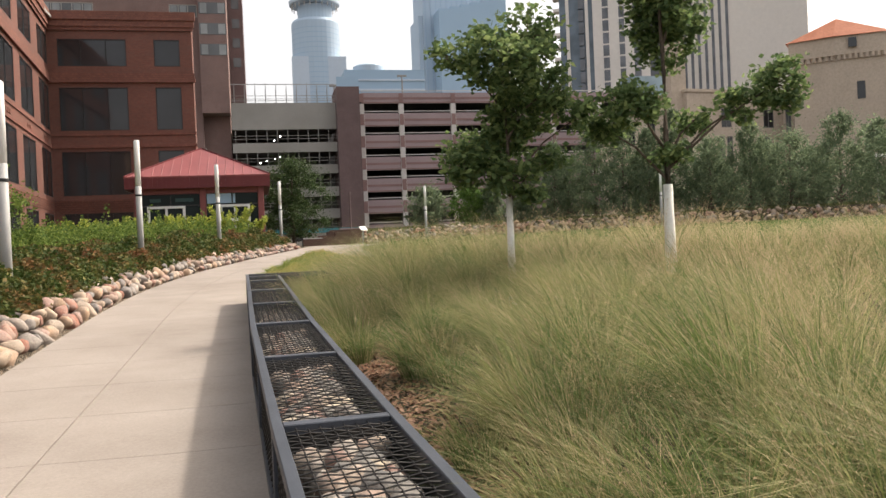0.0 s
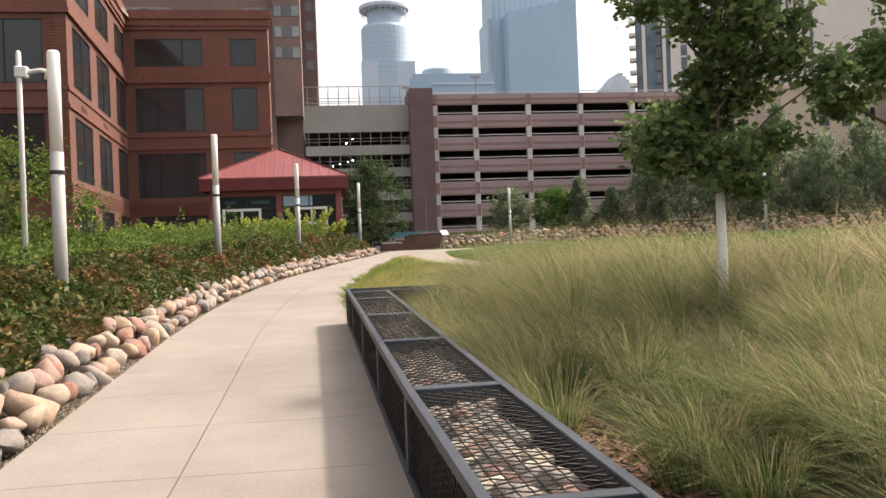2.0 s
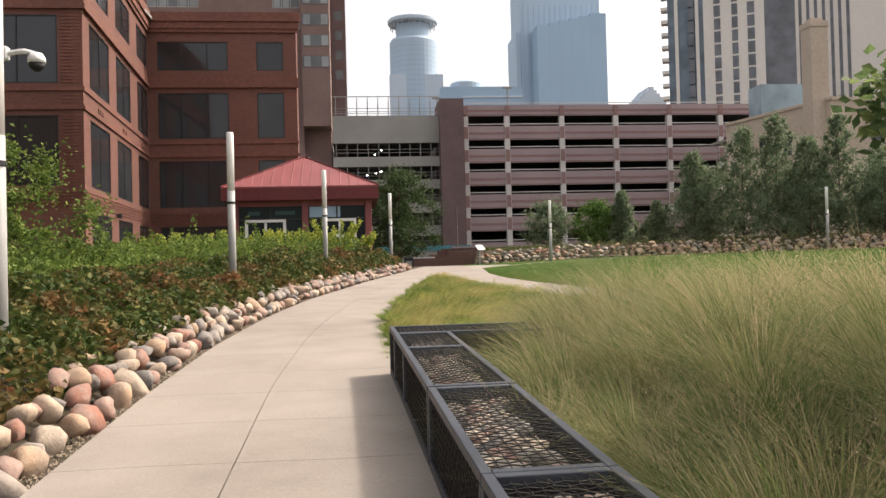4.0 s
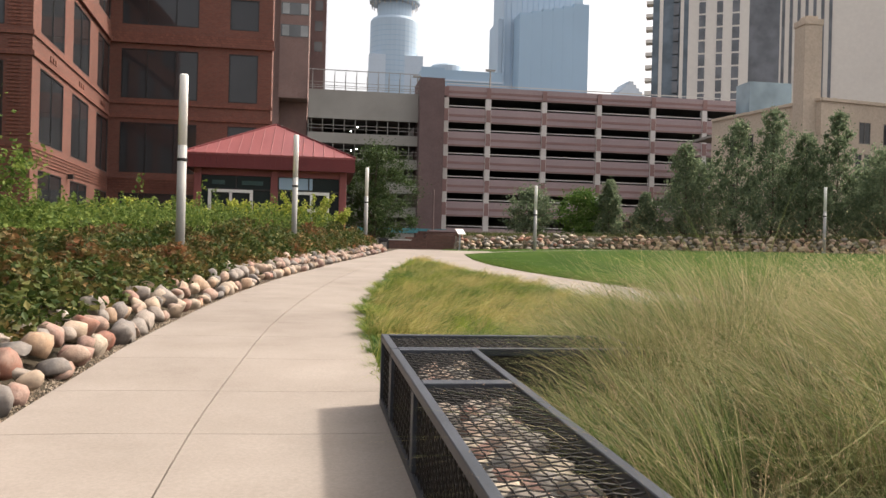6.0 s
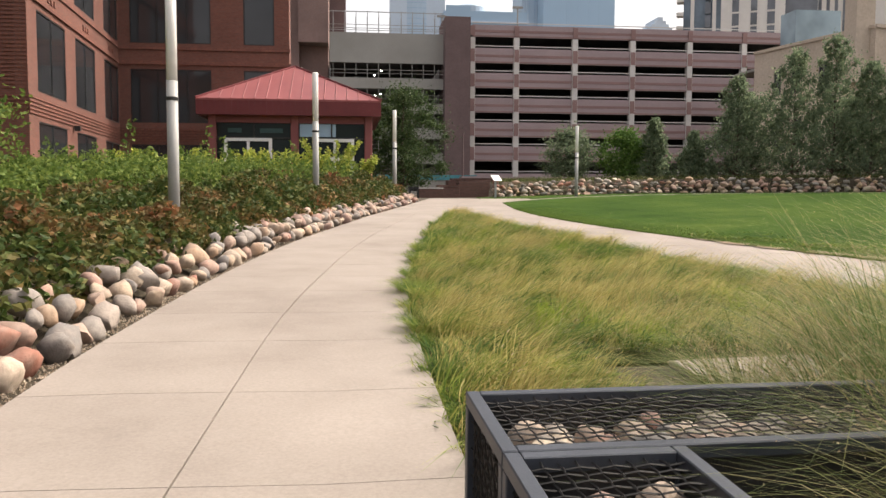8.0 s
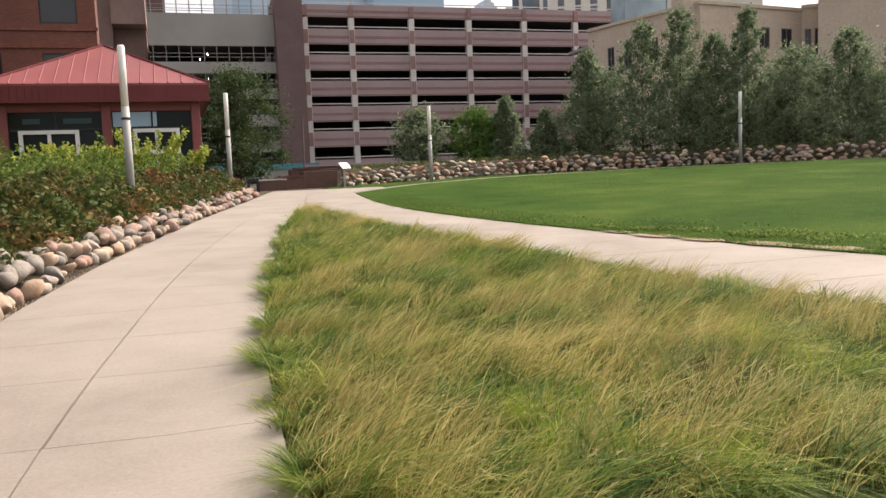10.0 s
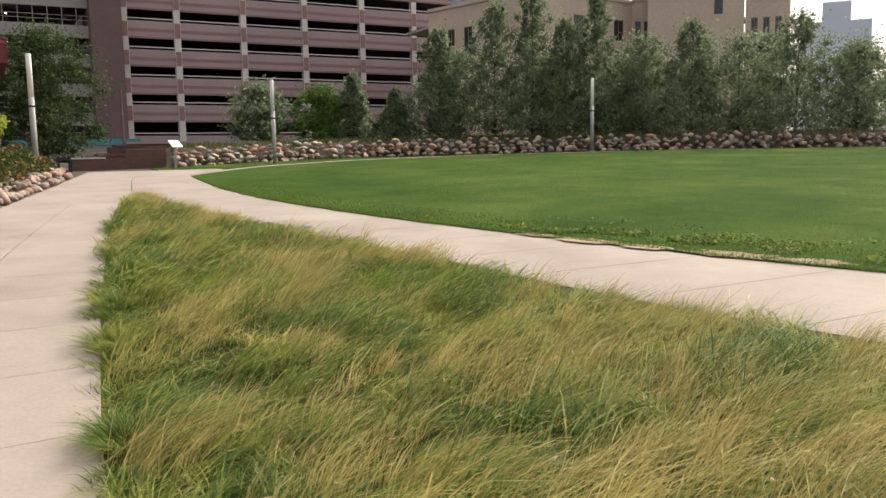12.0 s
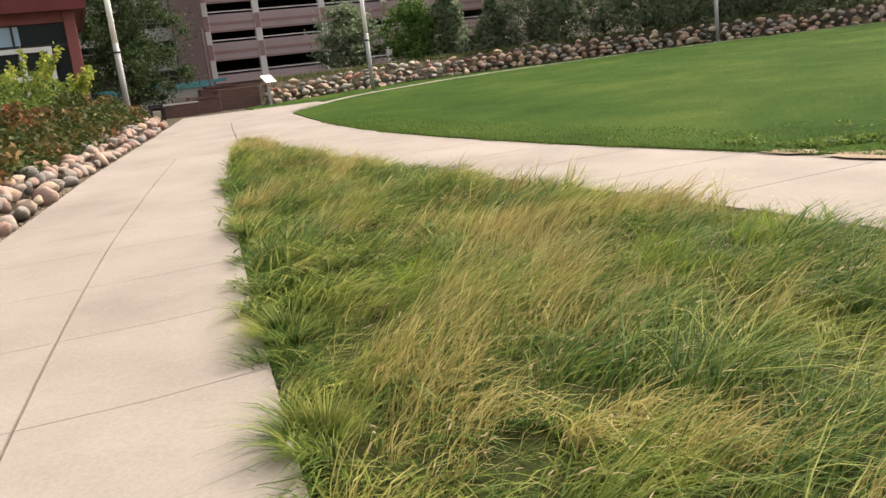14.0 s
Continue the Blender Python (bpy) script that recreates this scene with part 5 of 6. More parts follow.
# tall ornamental grass in tussocks beside the benches
def tussocks(name, spacing, per, xr, yr, w, levels, seed, hmin, hmax):
    r = np.random.default_rng(seed)
    gx, gy = np.meshgrid(np.arange(*xr, spacing), np.arange(*yr, spacing))
    cx = gx.ravel() + r.normal(0, 0.3 * spacing, gx.size)
    cy = gy.ravel() + r.normal(0, 0.3 * spacing, gx.size)
    near = BENCH_L(cy) + 0.98 + 0.32 * smooth01((cy - 4.8) / 1.2) * smooth01((8.8 - cy) / 1.2) - 0.33 * smooth01((cy - 8.6) / 1.5) + 0.10 * np.sin(cy * 2.1) + 0.55 * smooth01((cy - 15.1) / 0.8)
    keep = (cx > near) & (cy < 16.9) & (clump_noise(cx, cy, 1.3, 6.0) > -0.26)
    cx, cy = cx[keep], cy[keep]
    hh = hmin + (hmax - hmin) * smooth01((cx - 1.6) / 2.2) + r.normal(0, 0.17, len(cx)) + 0.22 * smooth01((cy - 10) / 3) * smooth01((cx - 1.6) / 1.2)
    hh = hh * (1 - (0.14 if xr[0] < 3 else 0.30) * smooth01((12.5 - cy) / 5))
    hh = hh * (1 - 0.3 * smooth01((4.5 - cy) / 3) * smooth01((3.2 - cx) / 2))
    x0, y0, h0 = np.repeat(cx, per), np.repeat(cy, per), np.repeat(hh, per)
    m = len(x0)
    a = r.uniform(0, 2 * np.pi, m)
    rad = 0.13 * np.sqrt(r.uniform(0, 1, m))
    x, y = x0 + rad * np.cos(a), y0 + rad * np.sin(a)
    h = h0 * r.uniform(0.5, 1.2, m)
    reach = 0.25 + 1.35 * r.uniform(0, 1, m)
    # fountains of arching blades, each tussock swept a little by the wind
    drift = 3.0 + 2.2 * np.repeat(clump_noise(cx, cy, 0.55, 12.0), per)
    pull = 0.3 + 0.8 * np.repeat(r.uniform(0, 1, len(cx)), per)
    la = np.arctan2(np.sin(a) * 0.9 + pull * np.sin(drift), np.cos(a) * 0.9 + pull * np.cos(drift))
    ob = blades(name, x, y, ground_z(x, y), h, la, reach, np.full(m, w), M["tall_grass"], levels)
    tagged(ob, "tall wispy ornamental grass bending over in tussocks", "tall grass", kind="stuff")
    return cx, cy, hh, r


parts = [tussocks("tall_grass", 0.50, 430, (1.2, 4.8), (1.0, 17.0), 0.006, 3, 21, 0.74, 0.98),
         tussocks("tall_grass_far", 0.62, 88, (4.7, 17.0), (1.0, 17.0), 0.013, 2, 22, 0.72, 1.0)]
for cx, cy, hh, r in parts:
    fine = cx.mean() < 5
    per = 90 if fine else 44
    m = len(cx) * per
    x0, y0, h0 = np.repeat(cx, per), np.repeat(cy, per), np.repeat(hh, per)
    a = r.uniform(0, 2 * np.pi, m)
    x, y = x0 + 0.12 * np.cos(a), y0 + 0.12 * np.sin(a)
    la = np.arctan2(np.sin(a) * 0.7 - 0.1, np.cos(a) * 0.7 - 0.5)
    h = h0 * r.uniform(0.85, 1.3, m)
    re = r.uniform(0.3, 1.0, m)
    ob = blades("seed_stalks", x, y, ground_z(x, y), h, la, re, np.full(m, 0.0024 if fine else 0.006), M["seed"], 2)
    tagged(ob, "fine tan seed heads above the tall grass", "seed heads", kind="stuff")
    # feathery seed plumes
    k = 2
    t = r.uniform(0.6, 1.0, (m, k))
    droop = 1 - 0.35 * re[:, None] * t ** 2
    qx = x[:, None] + np.cos(la)[:, None] * (re * h)[:, None] * t ** 1.8 + r.normal(0, 0.02, (m, k))
    qy = y[:, None] + np.sin(la)[:, None] * (re * h)[:, None] * t ** 1.8 + r.normal(0, 0.02, (m, k))
    qz = ground_z(x, y)[:, None] + h[:, None] * t * droop
    V, F = leaves(np.stack([qx, qy, qz], -1).reshape(-1, 3), 0.0075 if fine else 0.017, 0.6)
    tagged(raw("seed_plumes", V, F, M["seed"]), "airy tan seed plumes on the tall grass", "seed heads", kind="stuff")

# short meadow grass between the two paths: a matted green sward, straw in drifts, seed stalks over it
def meadow_spots(n, power=1.2, inner=0.1):
    y = 16.0 + 21.2 * rng.uniform(0, 1, n) ** power
    x = right_x(y) + 0.02 + (fork_x(y) - right_x(y) - inner) * rng.uniform(0, 1, n)
    ok = ~((y < 18.3) & (x > 1.75)) & ~((y < 16.8) & (x > 1.3))
    return x[ok], y[ok]


sy = np.linspace(18.0, 37.0, 60)
sward = sheet("meadow_ground", [[(right_x(y) + 0.03 + (max(fork_x(y) - right_x(y) - 0.06, 0.01)) * u, y) for y in sy] for u in np.linspace(0, 1, 12)], M["sward"], 0.022, thick=0.03)
tagged(sward, "matted thatch of green and brown grass", "meadow", kind="structure")


def tufts(name, tx, ty, th, turn, bend, per, spread, width, material, label, category):
    n_t = len(tx)
    x, y, h = np.repeat(tx, per), np.repeat(ty, per), np.repeat(th, per)
    n = len(x)
    x, y = x + rng.normal(0, spread, n), y + rng.normal(0, spread, n)
    h = h * rng.uniform(0.5, 1.35, n)
    lean = np.repeat(turn, per) + rng.normal(0, 0.38, n)
    amount = rng.uniform(0.4, 1.0, n) * np.repeat(rng.uniform(*bend, n_t), per)
    tagged(blades(name, x, y, ground_z(x, y), h, lean, amount, np.where(y < 26, 1.0, 1.5) * rng.uniform(0.7, 1.3, n) * width, material, 3), label, category, kind="stuff")


tx, ty = meadow_spots(4800)
edge = 0.5 + 0.5 * smooth01((fork_x(ty) - tx) / 0.8)
tufts("meadow_grass", tx, ty, np.clip(0.20 + 0.24 * clump_noise(tx, ty, 1.5) + 0.24 * clump_noise(tx, ty, 3.6, 8.0) + rng.normal(0, 0.05, len(tx)), 0.14, 0.42) * edge,
      -0.35 + 3.0 * clump_noise(tx, ty, 0.9, 9.0) + rng.normal(0, 0.6, len(tx)), (1.0, 3.0), 23, 0.05, 0.0095, M["short_grass"], "unmown matted meadow grass, green with lighter drifts", "meadow grass")
tx, ty = meadow_spots(5200, 1.35, 0.3)
drift = 1.2 * clump_noise(tx, ty, 0.85, 31.0) + 0.7 * clump_noise(tx, ty, 2.2, 17.0) + 0.40 * smooth01((24.0 - ty) / 2.5) - 0.22 * smooth01((0.5 - (tx - right_x(ty))) / 0.5) - 0.2 * smooth01((ty - 28) / 4)
ok = drift > 0.08
tx, ty, drift = tx[ok], ty[ok], drift[ok]
tufts("dry_straw", tx, ty, np.clip(0.24 + 0.12 * drift + rng.normal(0, 0.06, len(tx)), 0.12, 0.44),
      -0.45 + 1.2 * clump_noise(tx, ty, 0.8, 5.0) + rng.normal(0, 0.3, len(tx)), (0.6, 2.0), 17, 0.045, 0.0062, M["straw"], "dry straw-coloured grass lying over in drifts", "dry grass")
spots = [(1.75, 19.53), (1.82, 18.83), (3.62, 19.87), (2.24, 18.71), (2.2, 25.74), (4.1, 26.84), (4.35, 25.42), (3.37, 25.14), (2.63, 33.17), (1.77, 19.49)]
tx, ty = np.array([p for p in spots for _ in range(7)]).T
tx, ty = tx + rng.normal(0, 0.16, len(tx)), ty + rng.normal(0, 0.22, len(ty))
tufts("fresh_grass", tx, ty, rng.uniform(0.14, 0.30, len(tx)), rng.uniform(0, 6.28, len(tx)), (0.4, 1.2), 34, 0.05, 0.007, M["bright_grass"], "fresh yellow-green grass in loose tufts", "grass tuft")
x, y = meadow_spots(3600, 1.3, 0.5)
n = len(x)
h, lean, re = rng.uniform(0.26, 0.48, n), rng.normal(-0.35, 0.6, n), rng.uniform(0.7, 1.8, n)
ob = blades("meadow_stalks", x, y, ground_z(x, y), h, lean, re, np.full(n, 0.0035), M["straw"], 4)
tagged(ob, "straw-coloured seed stalks over the meadow", "seed stalks", kind="stuff")
droop = 1 - 0.35 * np.clip(re, 0, 1.5) * 0.81
k = 0.9 ** 1.8
tip = (x + np.cos(lean) * re * h * k, y + np.sin(lean) * re * h * k, ground_z(x, y) + h * 0.9 * droop)
ob = blades("meadow_seeds", *tip, rng.uniform(0.012, 0.03, n), lean, rng.uniform(1.8, 3.6, n), rng.uniform(0.007, 0.012, n), M["seed"], 3)
tagged(ob, "straw-coloured seed heads over the meadow", "seed heads", kind="stuff")
# low dark grass creeping over the path's edges
n_e = 520
ty = rng.uniform(16.2, 36.8, n_e)
side = rng.random(n_e) < 0.6
tx = np.where(side, right_x(ty) + 0.06, fork_x(ty) - 0.08) + rng.normal(0, 0.04, n_e)
ok = side | (ty > 18.6)
tx, ty, side = tx[ok], ty[ok], side[ok]
tufts("edge_grass", tx, ty, np.clip(0.10 + 0.09 * clump_noise(tx, ty, 2.2, 3.0) + rng.normal(0, 0.025, len(tx)), 0.04, 0.24), np.where(side, 3.3, 0.4) + rng.normal(0, 0.7, len(tx)), (0.8, 2.2), 32, 0.05, 0.0075, M["short_grass"], "dark green grass creeping over the path's edge", "grass edge")
# edge tufts hanging over the concrete
for seed, (xa, ya, rad) in enumerate([(0.62, 21.4, 0.22), (0.75, 22.4, 0.16), (0.95, 24.3, 0.2), (1.15, 25.6, 0.18), (0.56, 19.2, 0.15), (1.6, 28.6, 0.2), (2.0, 31.5, 0.2)]):
    n = 500
    a = rng.uniform(0, 2 * np.pi, n)
    x, y = xa + 0.05 + rad * 0.5 * np.cos(a), ya + rad * 0.7 * np.sin(a)
    ob = blades("grass_tuft", x, y, base_z(x, y) + 0.02, rng.uniform(0.12, 0.27, n), np.arctan2(np.sin(a), np.cos(a) - 0.5), rng.uniform(0.6, 1.6, n), np.full(n, 0.006), M["short_grass"], 3)
    tagged(ob, "dark green tuft hanging over the path's edge", "grass tuft", kind="stuff")
# lawn blades near the branch path, and a bright patch of clover
N = 27000
y = 21 + 19 * rng.uniform(0, 1, N) ** 1.3
ragged = 0.10 * clump_noise(y, y * 0, 1.7, 2.0)
x = lawn_x(y) - 0.05 + ragged + 1.5 * rng.uniform(0, 1, N) ** 2.0
ob = blades("lawn_blades", x, y, base_z(x, y) + 0.05, rng.uniform(0.025, 0.075, N), rng.uniform(0, 6.28, N), rng.uniform(0.3, 1.2, N), np.full(N, 0.008), M["lawn_blade"], 2)
tagged(ob, "short lawn grass at the path's edge", "grass", kind="stuff")
N = 6000
y = rng.normal(26.2, 1.7, N)
x = lawn_x(y) + 0.25 + np.abs(rng.normal(0, 0.75, N))
ok = clump_noise(x, y, 1.1, 14.0) > 0.12
V, F = leaves(np.stack([x, y, base_z(x, y) + 0.07 + rng.uniform(0, 0.05, N)], -1)[ok], 0.05, 0.1)
tagged(raw("clover", V, F, M["weed"]), "bright green clover in the lawn's edge", "clover", kind="stuff")

# low shrubs on the berm
def shrub_field(name, n, yr, offr, hgt, size, material, label, category, ypow=1.0, mound=0.34):
    y = yr[0] + (yr[1] - yr[0]) * rng.uniform(0, 1, n) ** ypow
    x = left_x(y) - rng.uniform(*offr, n)
    top = hgt * (0.75 + mound * 2.2 * clump_noise(x, y, 1.1, 3.0))
    top = top * smooth01((left_x(y) - x - 0.45) / 0.6 + 0.35)
    z = ground_z(x, y) + np.clip(top, 0.08, 2) * (1 - 0.75 * rng.uniform(0, 1, n) ** 2.0)
    x = x + rng.normal(0, 0.05, n)
    V, F = leaves(np.stack([x, y, z], -1), size, 0.2)
    ob = raw(name, V, F, material)
    tagged(ob, label, category, kind="stuff")


lab = "low dense shrubs with dark green and reddish leaves"
shrub_field("low_shrubs", 70000, (1.5, 15), (0.55, 6.5), 0.62, 0.092, M["shrub"], lab, "shrubs", 1.0)
shrub_field("low_shrubs_middle", 58000, (15, 30), (0.56, 5.0), 0.66, 0.10, M["shrub"], lab, "shrubs")
shrub_field("low_shrubs_far", 37000, (30, 47), (0.58, 4.0), 0.74, 0.115, M["shrub"], lab, "shrubs")
shrub_field("green_weeds", 34000, (9, 30), (3.3, 9.0), 0.78, 0.10, M["weed"], "bright green weedy growth behind the shrubs", "weeds")
shrub_field("green_weeds_far", 30000, (28, 46), (3.6, 9.5), 1.15, 0.10, M["weed"], "bright green weedy growth behind the shrubs", "weeds")
# leggy weed stems standing over the shrubs
def weed_stems(name, n, yr, offr, hr, size, per):
    y = rng.uniform(*yr, n)
    x = left_x(y) - rng.uniform(*offr, n)
    h = rng.uniform(*hr, n) * (0.8 + 0.7 * clump_noise(x, y, 0.8, 21.0))
    lean, re = rng.uniform(0, 6.28, n), rng.uniform(0.05, 0.35, n)
    g = ground_z(x, y)
    tagged(blades(name + "_stems", x, y, g, h, lean, re, np.full(n, 0.012), M["weed"], 2), "thin green weed stems", "weeds", kind="stuff")
    t = 0.25 + 0.75 * rng.uniform(0, 1, (n, per)) ** 0.8
    wide = (0.16 * (1.15 - t)) * h[:, None]
    a = rng.uniform(0, 6.28, (n, per))
    P = np.stack([x[:, None] + np.cos(lean)[:, None] * (re * h)[:, None] * t ** 1.8 + wide * np.cos(a), y[:, None] + np.sin(lean)[:, None] * (re * h)[:, None] * t ** 1.8 + wide * np.sin(a), g[:, None] + h[:, None] * t], -1)
    V, F = leaves(P.reshape(-1, 3), size, 0.5)
    tagged(raw(name, V, F, M["weed"]), "upright feathery green weeds behind the shrubs", "weeds", kind="stuff")


weed_stems("tall_weeds", 760, (9, 30), (2.6, 9.0), (0.6, 1.15), 0.085, 36)
weed_stems("tall_weeds_far", 700, (28, 46), (2.0, 9.5), (0.8, 1.6), 0.10, 36)
# leggy yellow-green shrubs in front of the kiosk
for k, (x, y, hh) in enumerate([(-6.6, 44.5, 1.6), (-5.2, 45.5, 1.8), (-4.0, 45.2, 1.7), (-3.2, 44.6, 1.8), (-2.4, 46.0, 2.0), (-1.5, 45.5, 1.8), (-0.75, 46.2, 2.5), (0.3, 46.0, 1.8), (-7.8, 43.5, 1.6), (-9.0, 42.5, 1.5)]):
    s = thing("yellow_shrub", "loose yellow-green shrub before the pavilion", "shrub", "yellow shrubs", (x, y, gz(x, y)))
    r = random.Random(k)
    hh *= 0.98
    bm = bmesh.new()
    tips = []
    for q in range(14):
        a, l = r.uniform(0, 6.28), r.uniform(0.6, 1.0) * hh
        p = [(0, 0, 0), (0.25 * math.cos(a) * l, 0.25 * math.sin(a) * l, 0.6 * l), (0.5 * math.cos(a) * l, 0.5 * math.sin(a) * l, l)]
        tube(bm, p, [0.012, 0.009, 0.004], 4)
        tips += [Vector(p[1]).lerp(Vector(p[2]), r.random()) if r.random() < 0.75 else Vector(p[0]).lerp(Vector(p[1]), r.uniform(0.4, 1)) for _ in range(110)]
    tagged(part("stems", bm, M["bark"], s), kind="stuff")
    c = np.array([t[:] for t in tips]) + rng.normal(0, 0.06, (len(tips), 3))
    V, F = leaves(c, 0.13)
    raw("foliage", V, F, M["yellow_shrub"], s)


# ---- trees ----
def tree(name, label, at, height, crown, trunk_r, leaf, leaf_size, n_leaf, seed, wrap=0.0, bare=0.3, narrow=False, group="", droop=0.0, clusters=55, top=0.85, fluff=1.0):
    """A tapered trunk, forking limbs and a crown of leaf clusters; crown: its radius."""
    e = thing(name, label, "tree", group, at)
    r = random.Random(seed)
    bm = bmesh.new()
    pts = [(0.04 * math.sin(k * 1.7 + seed), 0.04 * math.cos(k * 1.3 + seed), height * 0.93 * k / 7) for k in range(8)]
    tube(bm, pts, [trunk_r * (1 - 0.8 * k / 7) for k in range(8)], 8)
    part("trunk", bm, M["bark"], e, smooth=True)
    if wrap:
        part("trunk_wrap", lathe(bmesh.new(), (0, 0), [(trunk_r * 2.0, 0.0), (trunk_r * 1.5, wrap * 0.5), (trunk_r * 1.12, wrap)], 10), M["wrap"], e, "pale trunk wrap", True)
    cents = []
    bm = bmesh.new()
    for k in range(clusters):
        f = (k + r.random()) / clusters
        zz = height * (bare + (1 - bare) * f)
        if narrow:
            rad = crown * 1.1 * (1.04 - 0.98 * f) ** 0.7 * r.uniform(0.25, 1.1)
        else:
            rad = crown * math.sqrt(max(0.05, 1 - (2 * f - top) ** 2 * 0.8)) * r.uniform(0.2, 1.15) * (1 + 0.25 * math.sin(k * 2.4 + seed))
        a = k * 2.4 + r.uniform(-0.6, 0.6)
        c = Vector((rad * math.cos(a), rad * math.sin(a), zz - droop * rad))
        st = Vector((0, 0, max(height * bare * 0.8, zz - rad * r.uniform(0.5, 0.95))))
        mid = st.lerp(c, 0.5) + Vector((0, 0, 0.08 * rad))
        tube(bm, [st[:], mid[:], c[:]], [trunk_r * 0.30 * (1.1 - f), trunk_r * 0.18 * (1.1 - f), 0.006], 5)
        cents.append((c, rad))
    tagged(part("branching", bm, M["bark"], e), kind="stuff")
    per = n_leaf // clusters
    P = []
    for c, rad in cents:
        s = fluff * crown * (r.uniform(0.16, 0.34) if not narrow else r.uniform(0.15, 0.3) * (1.25 - 0.85 * (c.z / height)))
        d = rng.normal(0, 1, (per, 3))
        d /= np.linalg.norm(d, axis=1)[:, None]
        d *= np.minimum(np.abs(rng.normal(0, 0.62, per)), 1.7)[:, None] * s * np.array([1.15, 1.15, 0.85 if not narrow else 1.3])
        P.append(d + np.array(c[:]))
    V, F = leaves(np.concatenate(P), leaf_size, 0.7 if narrow else -0.15)
    raw("crown", V, F, M[leaf], e)
    return e


def lobed_oak(at, lobes, side, trunk_r, wrap, seed):
    """A young oak whose crown is a few uneven lobes on limbs; lobes: (reach along side, height, radius)."""
    e = thing("young_oak", "young oak with an uneven dark green crown and pale wrapped trunk", "tree", "young oaks", at)
    r = random.Random(seed)
    side = Vector((*side, 0))
    deep = Vector((-side.y, side.x, 0))
    tall = max(z for _, z, _ in lobes) - at[2]
    pts = [(0.02 * max(0, k - 3) * math.sin(k * 1.7 + seed), 0.02 * max(0, k - 3) * math.cos(k * 1.3 + seed), tall * k / 7) for k in range(8)]
    part("trunk", tube(bmesh.new(), pts, [trunk_r * (1 - 0.75 * k / 7) for k in range(8)], 8), M["bark"], e, smooth=True)
    part("trunk_wrap", lathe(bmesh.new(), (0, 0), [(trunk_r * 1.75, 0.0), (trunk_r * 1.45, wrap * 0.5), (trunk_r * 1.2, wrap)], 12), M["wrap"], e, "pale trunk wrap", True)
    P = []
    for u, z, rad in lobes:
        c = side * u + deep * (r.uniform(-0.55, 0.55) * max(rad, 0.3) * 1.4) + Vector((0, 0, z - at[2]))
        st = Vector((0, 0, max(wrap * 0.95, c.z - 0.35 - 0.5 * c.xy.length)))
        limb = part("limb", tube(bmesh.new(), [st[:], (st.lerp(c, 0.5) + Vector((0, 0, 0.1)))[:], c[:]], [trunk_r * 0.5, trunk_r * 0.32, 0.008], 6), M["bark"], e)
        twigs = bmesh.new()
        for _ in range(max(6, int(34 * (rad / 0.5) ** 2))):
            d = Vector((r.gauss(0, 1), r.gauss(0, 1), r.gauss(0, 0.8))).normalized() * rad * r.uniform(0.35, 1.08) ** 0.6
            tip = c + d
            tube(twigs, [c[:], (c + d * 0.55 + Vector((0, 0, 0.04)))[:], tip[:]], [0.007, 0.005, 0.003], 3)
            n = 46
            off = rng.normal(0, 1, (n, 3)) * np.array([0.085, 0.085, 0.055])
            P.append(np.array(tip[:]) + off + np.outer(rng.uniform(-0.45, 0.1, n), np.array(d[:])) * 0.6)
        tagged(part("twig_work", twigs, M["bark"], limb), kind="stuff")
    V, F = leaves(np.concatenate(P), 0.097, -0.1)
    raw("crown", V, F, M["oak"], e)


lobed_oak((3.94, 10.9, gz(3.94, 10.9)), [(0.05, 3.74, 0.56), (-0.72, 3.84, 0.27), (0.31, 4.15, 0.42), (0.56, 3.38, 0.35), (0.08, 3.12, 0.5), (0.95, 2.99, 0.17), (-0.51, 2.49, 0.4), (-0.18, 2.75, 0.46), (0.1, 2.25, 0.28), (0.29, 2.05, 0.14), (0.5, 2.45, 0.2)], (0.914, -0.406), 0.034, 1.5, 1)
lobed_oak((6.3, 11.0, gz(6.3, 11.0)), [(0.0, 4.35, 0.55), (0.0, 5.3, 0.7), (0.28, 4.6, 0.42), (-0.5, 3.2, 0.45), (-0.85, 2.95, 0.3), (0.39, 3.0, 0.22), (1.02, 3.18, 0.28), (1.47, 3.4, 0.42), (0.07, 2.5, 0.2), (0.0, 6.0, 0.45)], (0.881, -0.473), 0.052, 1.6, 2)
tree("street_tree", "rounded dark green tree beside the pavilion", (3.1, 60.0, 1.6), 6.0, 2.15, 0.14, "tree_leaf", 0.125, 26000, 3, bare=0.12, clusters=90, fluff=1.25)
hed = "feathery dark green tree behind the stone wall"
H_SPOTS = [(12.8, 59, 2.9, 1.2, 0), (16.0, 58.5, 2.8, 1.2, 2), (17.3, 57.6, 3.2, 0.75, 1), (19.5, 57.2, 2.5, 0.7, 1), (21.6, 56.2, 5.2, 1.35, 1), (24.2, 54.9, 6.4, 1.5, 1), (25.9, 53.9, 7.0, 1.6, 1), (27.5, 53.1, 5.6, 1.4, 1),
           (29.0, 52.4, 6.8, 1.1, 1), (31.2, 51.4, 5.0, 1.8, 0), (33.4, 50.0, 5.4, 1.7, 1), (35.6, 48.8, 4.9, 1.9, 0), (38.2, 47.2, 5.6, 2.0, 1), (40.8, 45.5, 4.6, 2.0, 0), (43.5, 43.2, 5.6, 2.0, 1), (46.0, 40.4, 4.8, 2.1, 0), (48.8, 37.4, 5.6, 2.1, 1),
           (23.0, 57.2, 4.6, 1.7, 0), (28.0, 55.5, 4.4, 1.8, 0), (32.5, 53.5, 4.2, 2.0, 0)]
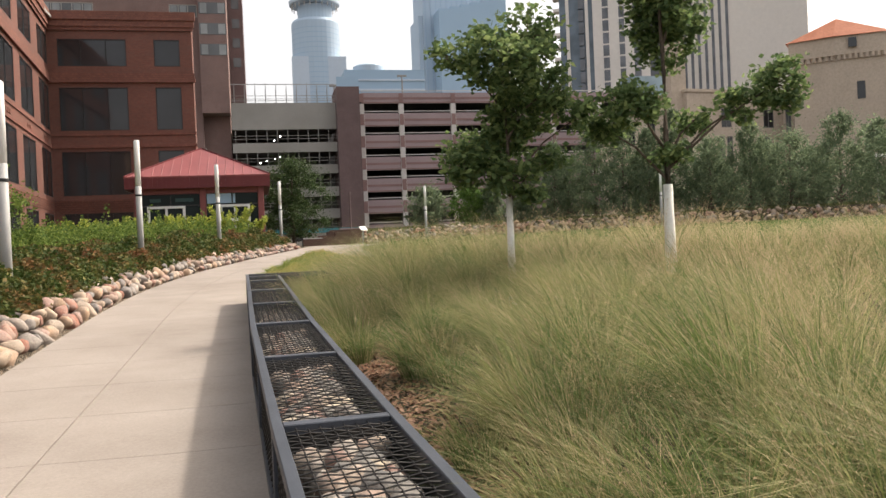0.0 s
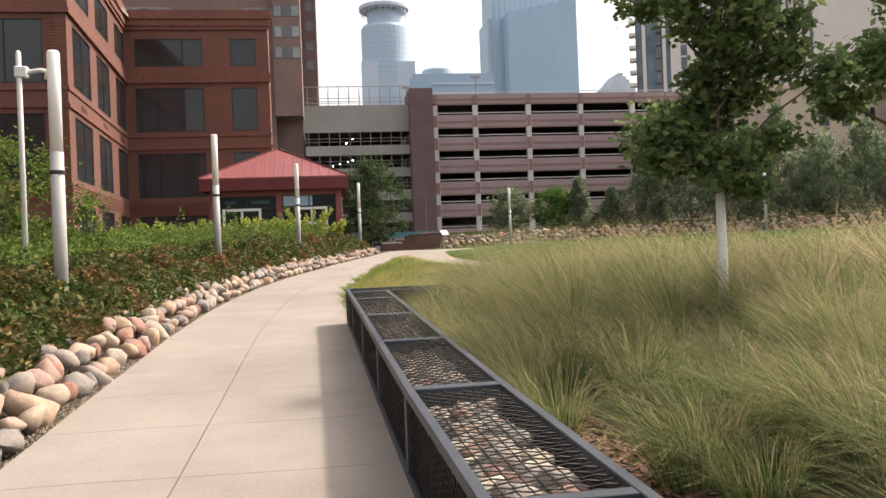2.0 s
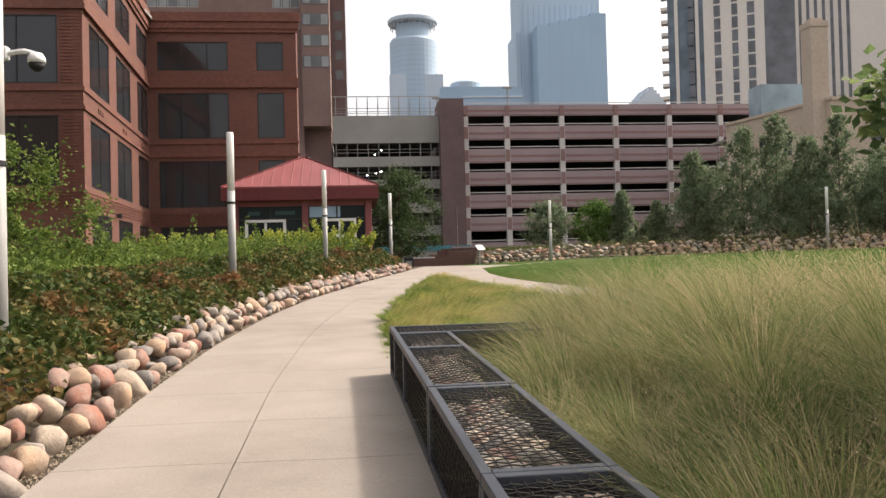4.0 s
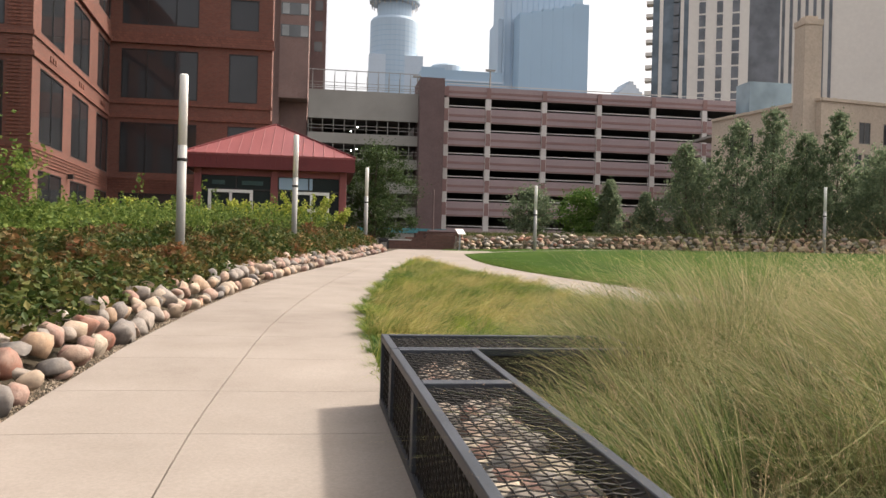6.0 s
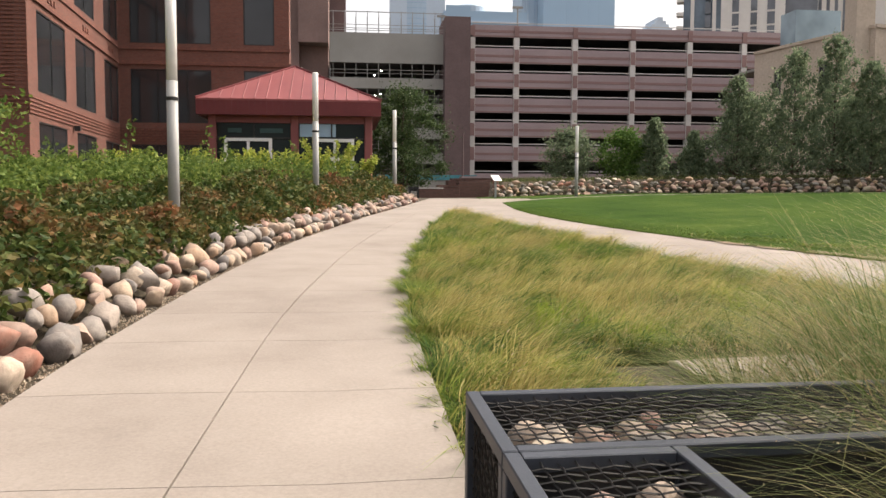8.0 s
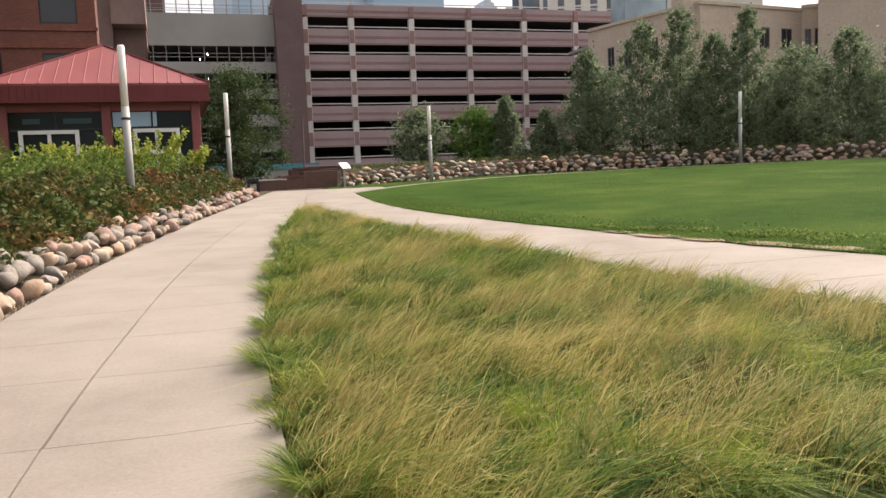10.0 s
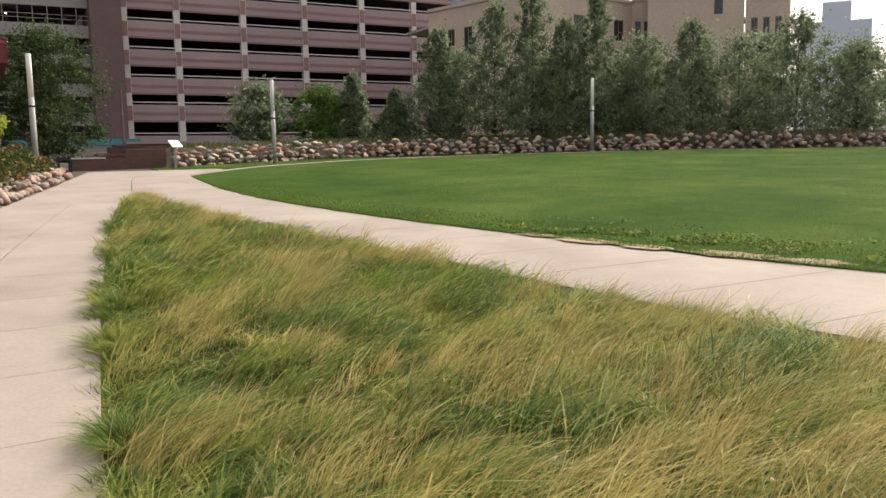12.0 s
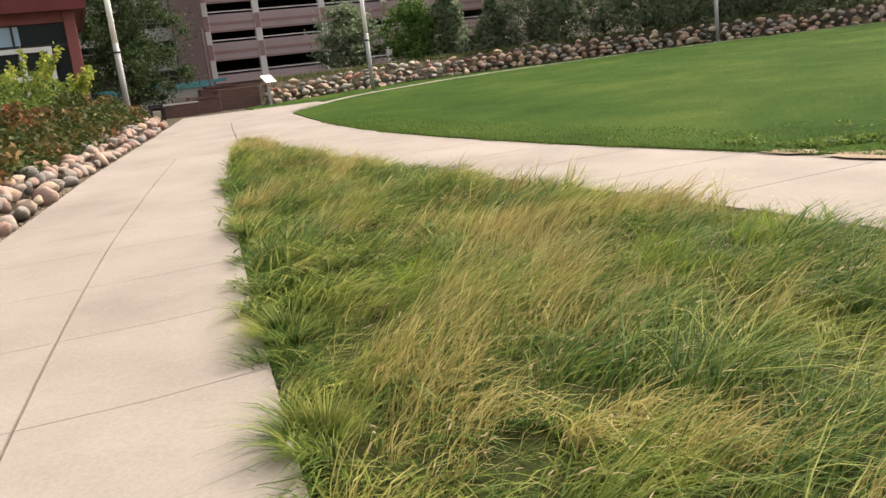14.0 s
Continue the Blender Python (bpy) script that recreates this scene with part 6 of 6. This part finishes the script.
for k, (x, y, hh, cr, typ) in enumerate(H_SPOTS):
    tree("hedge_tree", hed if typ != 2 else "small light green tree behind the stone wall", (x, y, gz(x, y)), hh * (1.06 if typ == 1 else 1.0), cr * (1.42 if typ == 1 else 1.2), 0.07, "light_leaf" if typ == 2 else "hedge_leaf", 0.15, 8800, 30 + k, bare=0.04, narrow=typ == 1, group="trees behind the wall", clusters=90, fluff=1.35)
for k, (x, y, hh, cr) in enumerate([(54.8, 62.3, 8.5, 3.2), (58.5, 57.5, 7.2, 2.4), (62, 52, 6.2, 2.6), (50.5, 66.0, 6.5, 2.6), (47.0, 67.5, 7.4, 2.6), (41, 66, 5.5, 2.4)]):
    tree("large_tree", "broad dark green tree near the armoury", (x, y, 1.9), hh, cr, 0.2, "hedge_leaf", 0.32, 9000, 70 + k, bare=0.06, group="trees near the armoury")
tree("ivy_bush", "bushy green shrub against the orange brick wall", (-9.6, 30.0, gz(-9.6, 30.0)), 4.0, 2.1, 0.06, "weed", 0.13, 9000, 90, bare=0.02)
tree("ivy_bush", "bushy green shrub against the orange brick wall", (-10.6, 33.4, gz(-10.6, 33.4)), 2.0, 1.1, 0.06, "weed", 0.13, 5000, 91, bare=0.02)
# bed of rough grass behind the stone wall
N = 15000
x = rng.uniform(7.5, 46, N)
y = wall_y(x) + 0.35 + 3.0 * rng.uniform(0, 1, N) ** 1.5
ob = blades("bed_grass", x, y, ground_z(x, y), rng.uniform(0.1, 0.34, N), rng.uniform(0, 6.28, N), rng.uniform(0.2, 0.9, N), np.full(N, 0.02), M["rough_grass"], 2)
tagged(ob, "rough grass growing over the stone wall", "grass", kind="stuff")
# ivy on the wall
def ivy(name, n, cond, xface):
    y, z = rng.uniform(15, 35.5, n), rng.uniform(0.5, 12.6, n)
    edge = np.array([noise.noise((float(a) * 0.7, float(b) * 0.7, 5.0)) for a, b in zip(y, z)])
    ok = cond(y, z, edge)
    y, z, e = y[ok], z[ok], edge[ok]
    x = xface + 0.05 + rng.uniform(0, 0.2, len(y)) + 0.18 * np.array([noise.noise((float(a) * 1.6, float(b) * 0.9, 2.0)) for a, b in zip(y, z)])
    V, F = leaves(np.stack([x, y, z], -1), 0.19, -0.5)
    tagged(raw(name, V, F, M["ivy"]), "dense green ivy climbing the orange brick wall", "ivy", kind="stuff")


ivy("ivy", 74000, lambda y, z, e: (y < 28.7 + 1.0 * e) | (z < 3.9 + 5.4 * np.exp(-0.6 * np.clip(y - 29, 0, 9)) + 1.6 * e), -12.0)
y, z = rng.uniform(26.25, 27.65, 12000), rng.uniform(0.3, 12.7, 12000)
V, F = leaves(np.stack([np.where(np.abs(y - 26.95) > 0.56, rng.uniform(-12, -11.4, 12000), -11.42 + rng.uniform(0.0, 0.16, 12000)), y, z], -1), 0.16, -0.5)
tagged(raw("ivy_pier", V, F, M["ivy"]), "dense green ivy wrapping the brick pier", "ivy", kind="stuff")

# bare sandy patches and a utility cover by the lawn's edge
for k, (x, y, rad) in enumerate([(7.1, 26.7, 0.55), (7.35, 25.9, 0.45), (6.9, 27.5, 0.35), (7.75, 25.0, 0.6), (8.1, 24.2, 0.5)]):
    bm = bmesh.new()
    n = 18
    c = bm.verts.new((x, y, base_z(x, y) + 0.072))
    rim = []
    for q in range(n):
        a = 2 * math.pi * q / n
        d = rad * (0.75 + 0.5 * noise.noise((q * 0.9, k * 3.1, 0)))
        rx, ry = x + d * 0.55 * math.cos(a) - d * 0.3 * math.sin(a), y + d * math.sin(a)
        rim.append(bm.verts.new((rx, ry, base_z(rx, ry) + 0.066)))
    for q in range(n):
        bm.faces.new((c, rim[q], rim[(q + 1) % n]))
    ob = part("bare_patch", bm, M["sand"])
    tagged(ob, "worn sandy bare patch in the lawn's edge", "bare patch", kind="structure")
cover = thing("utility_cover", "oval grey metal utility cover set in the concrete", "manhole cover", at=(4.33, 30.3, base_z(4.33, 30.3) + LIFT - 0.014))
part("lid", lathe(bmesh.new(), (0, 0), [(0.28, 0), (0.28, 0.014), (0.26, 0.017)], 24), M["steel"], cover)
part("rim", lathe(bmesh.new(), (0, 0), [(0.33, 0), (0.33, 0.013), (0.285, 0.013)], 24, False), M["steel"], cover)
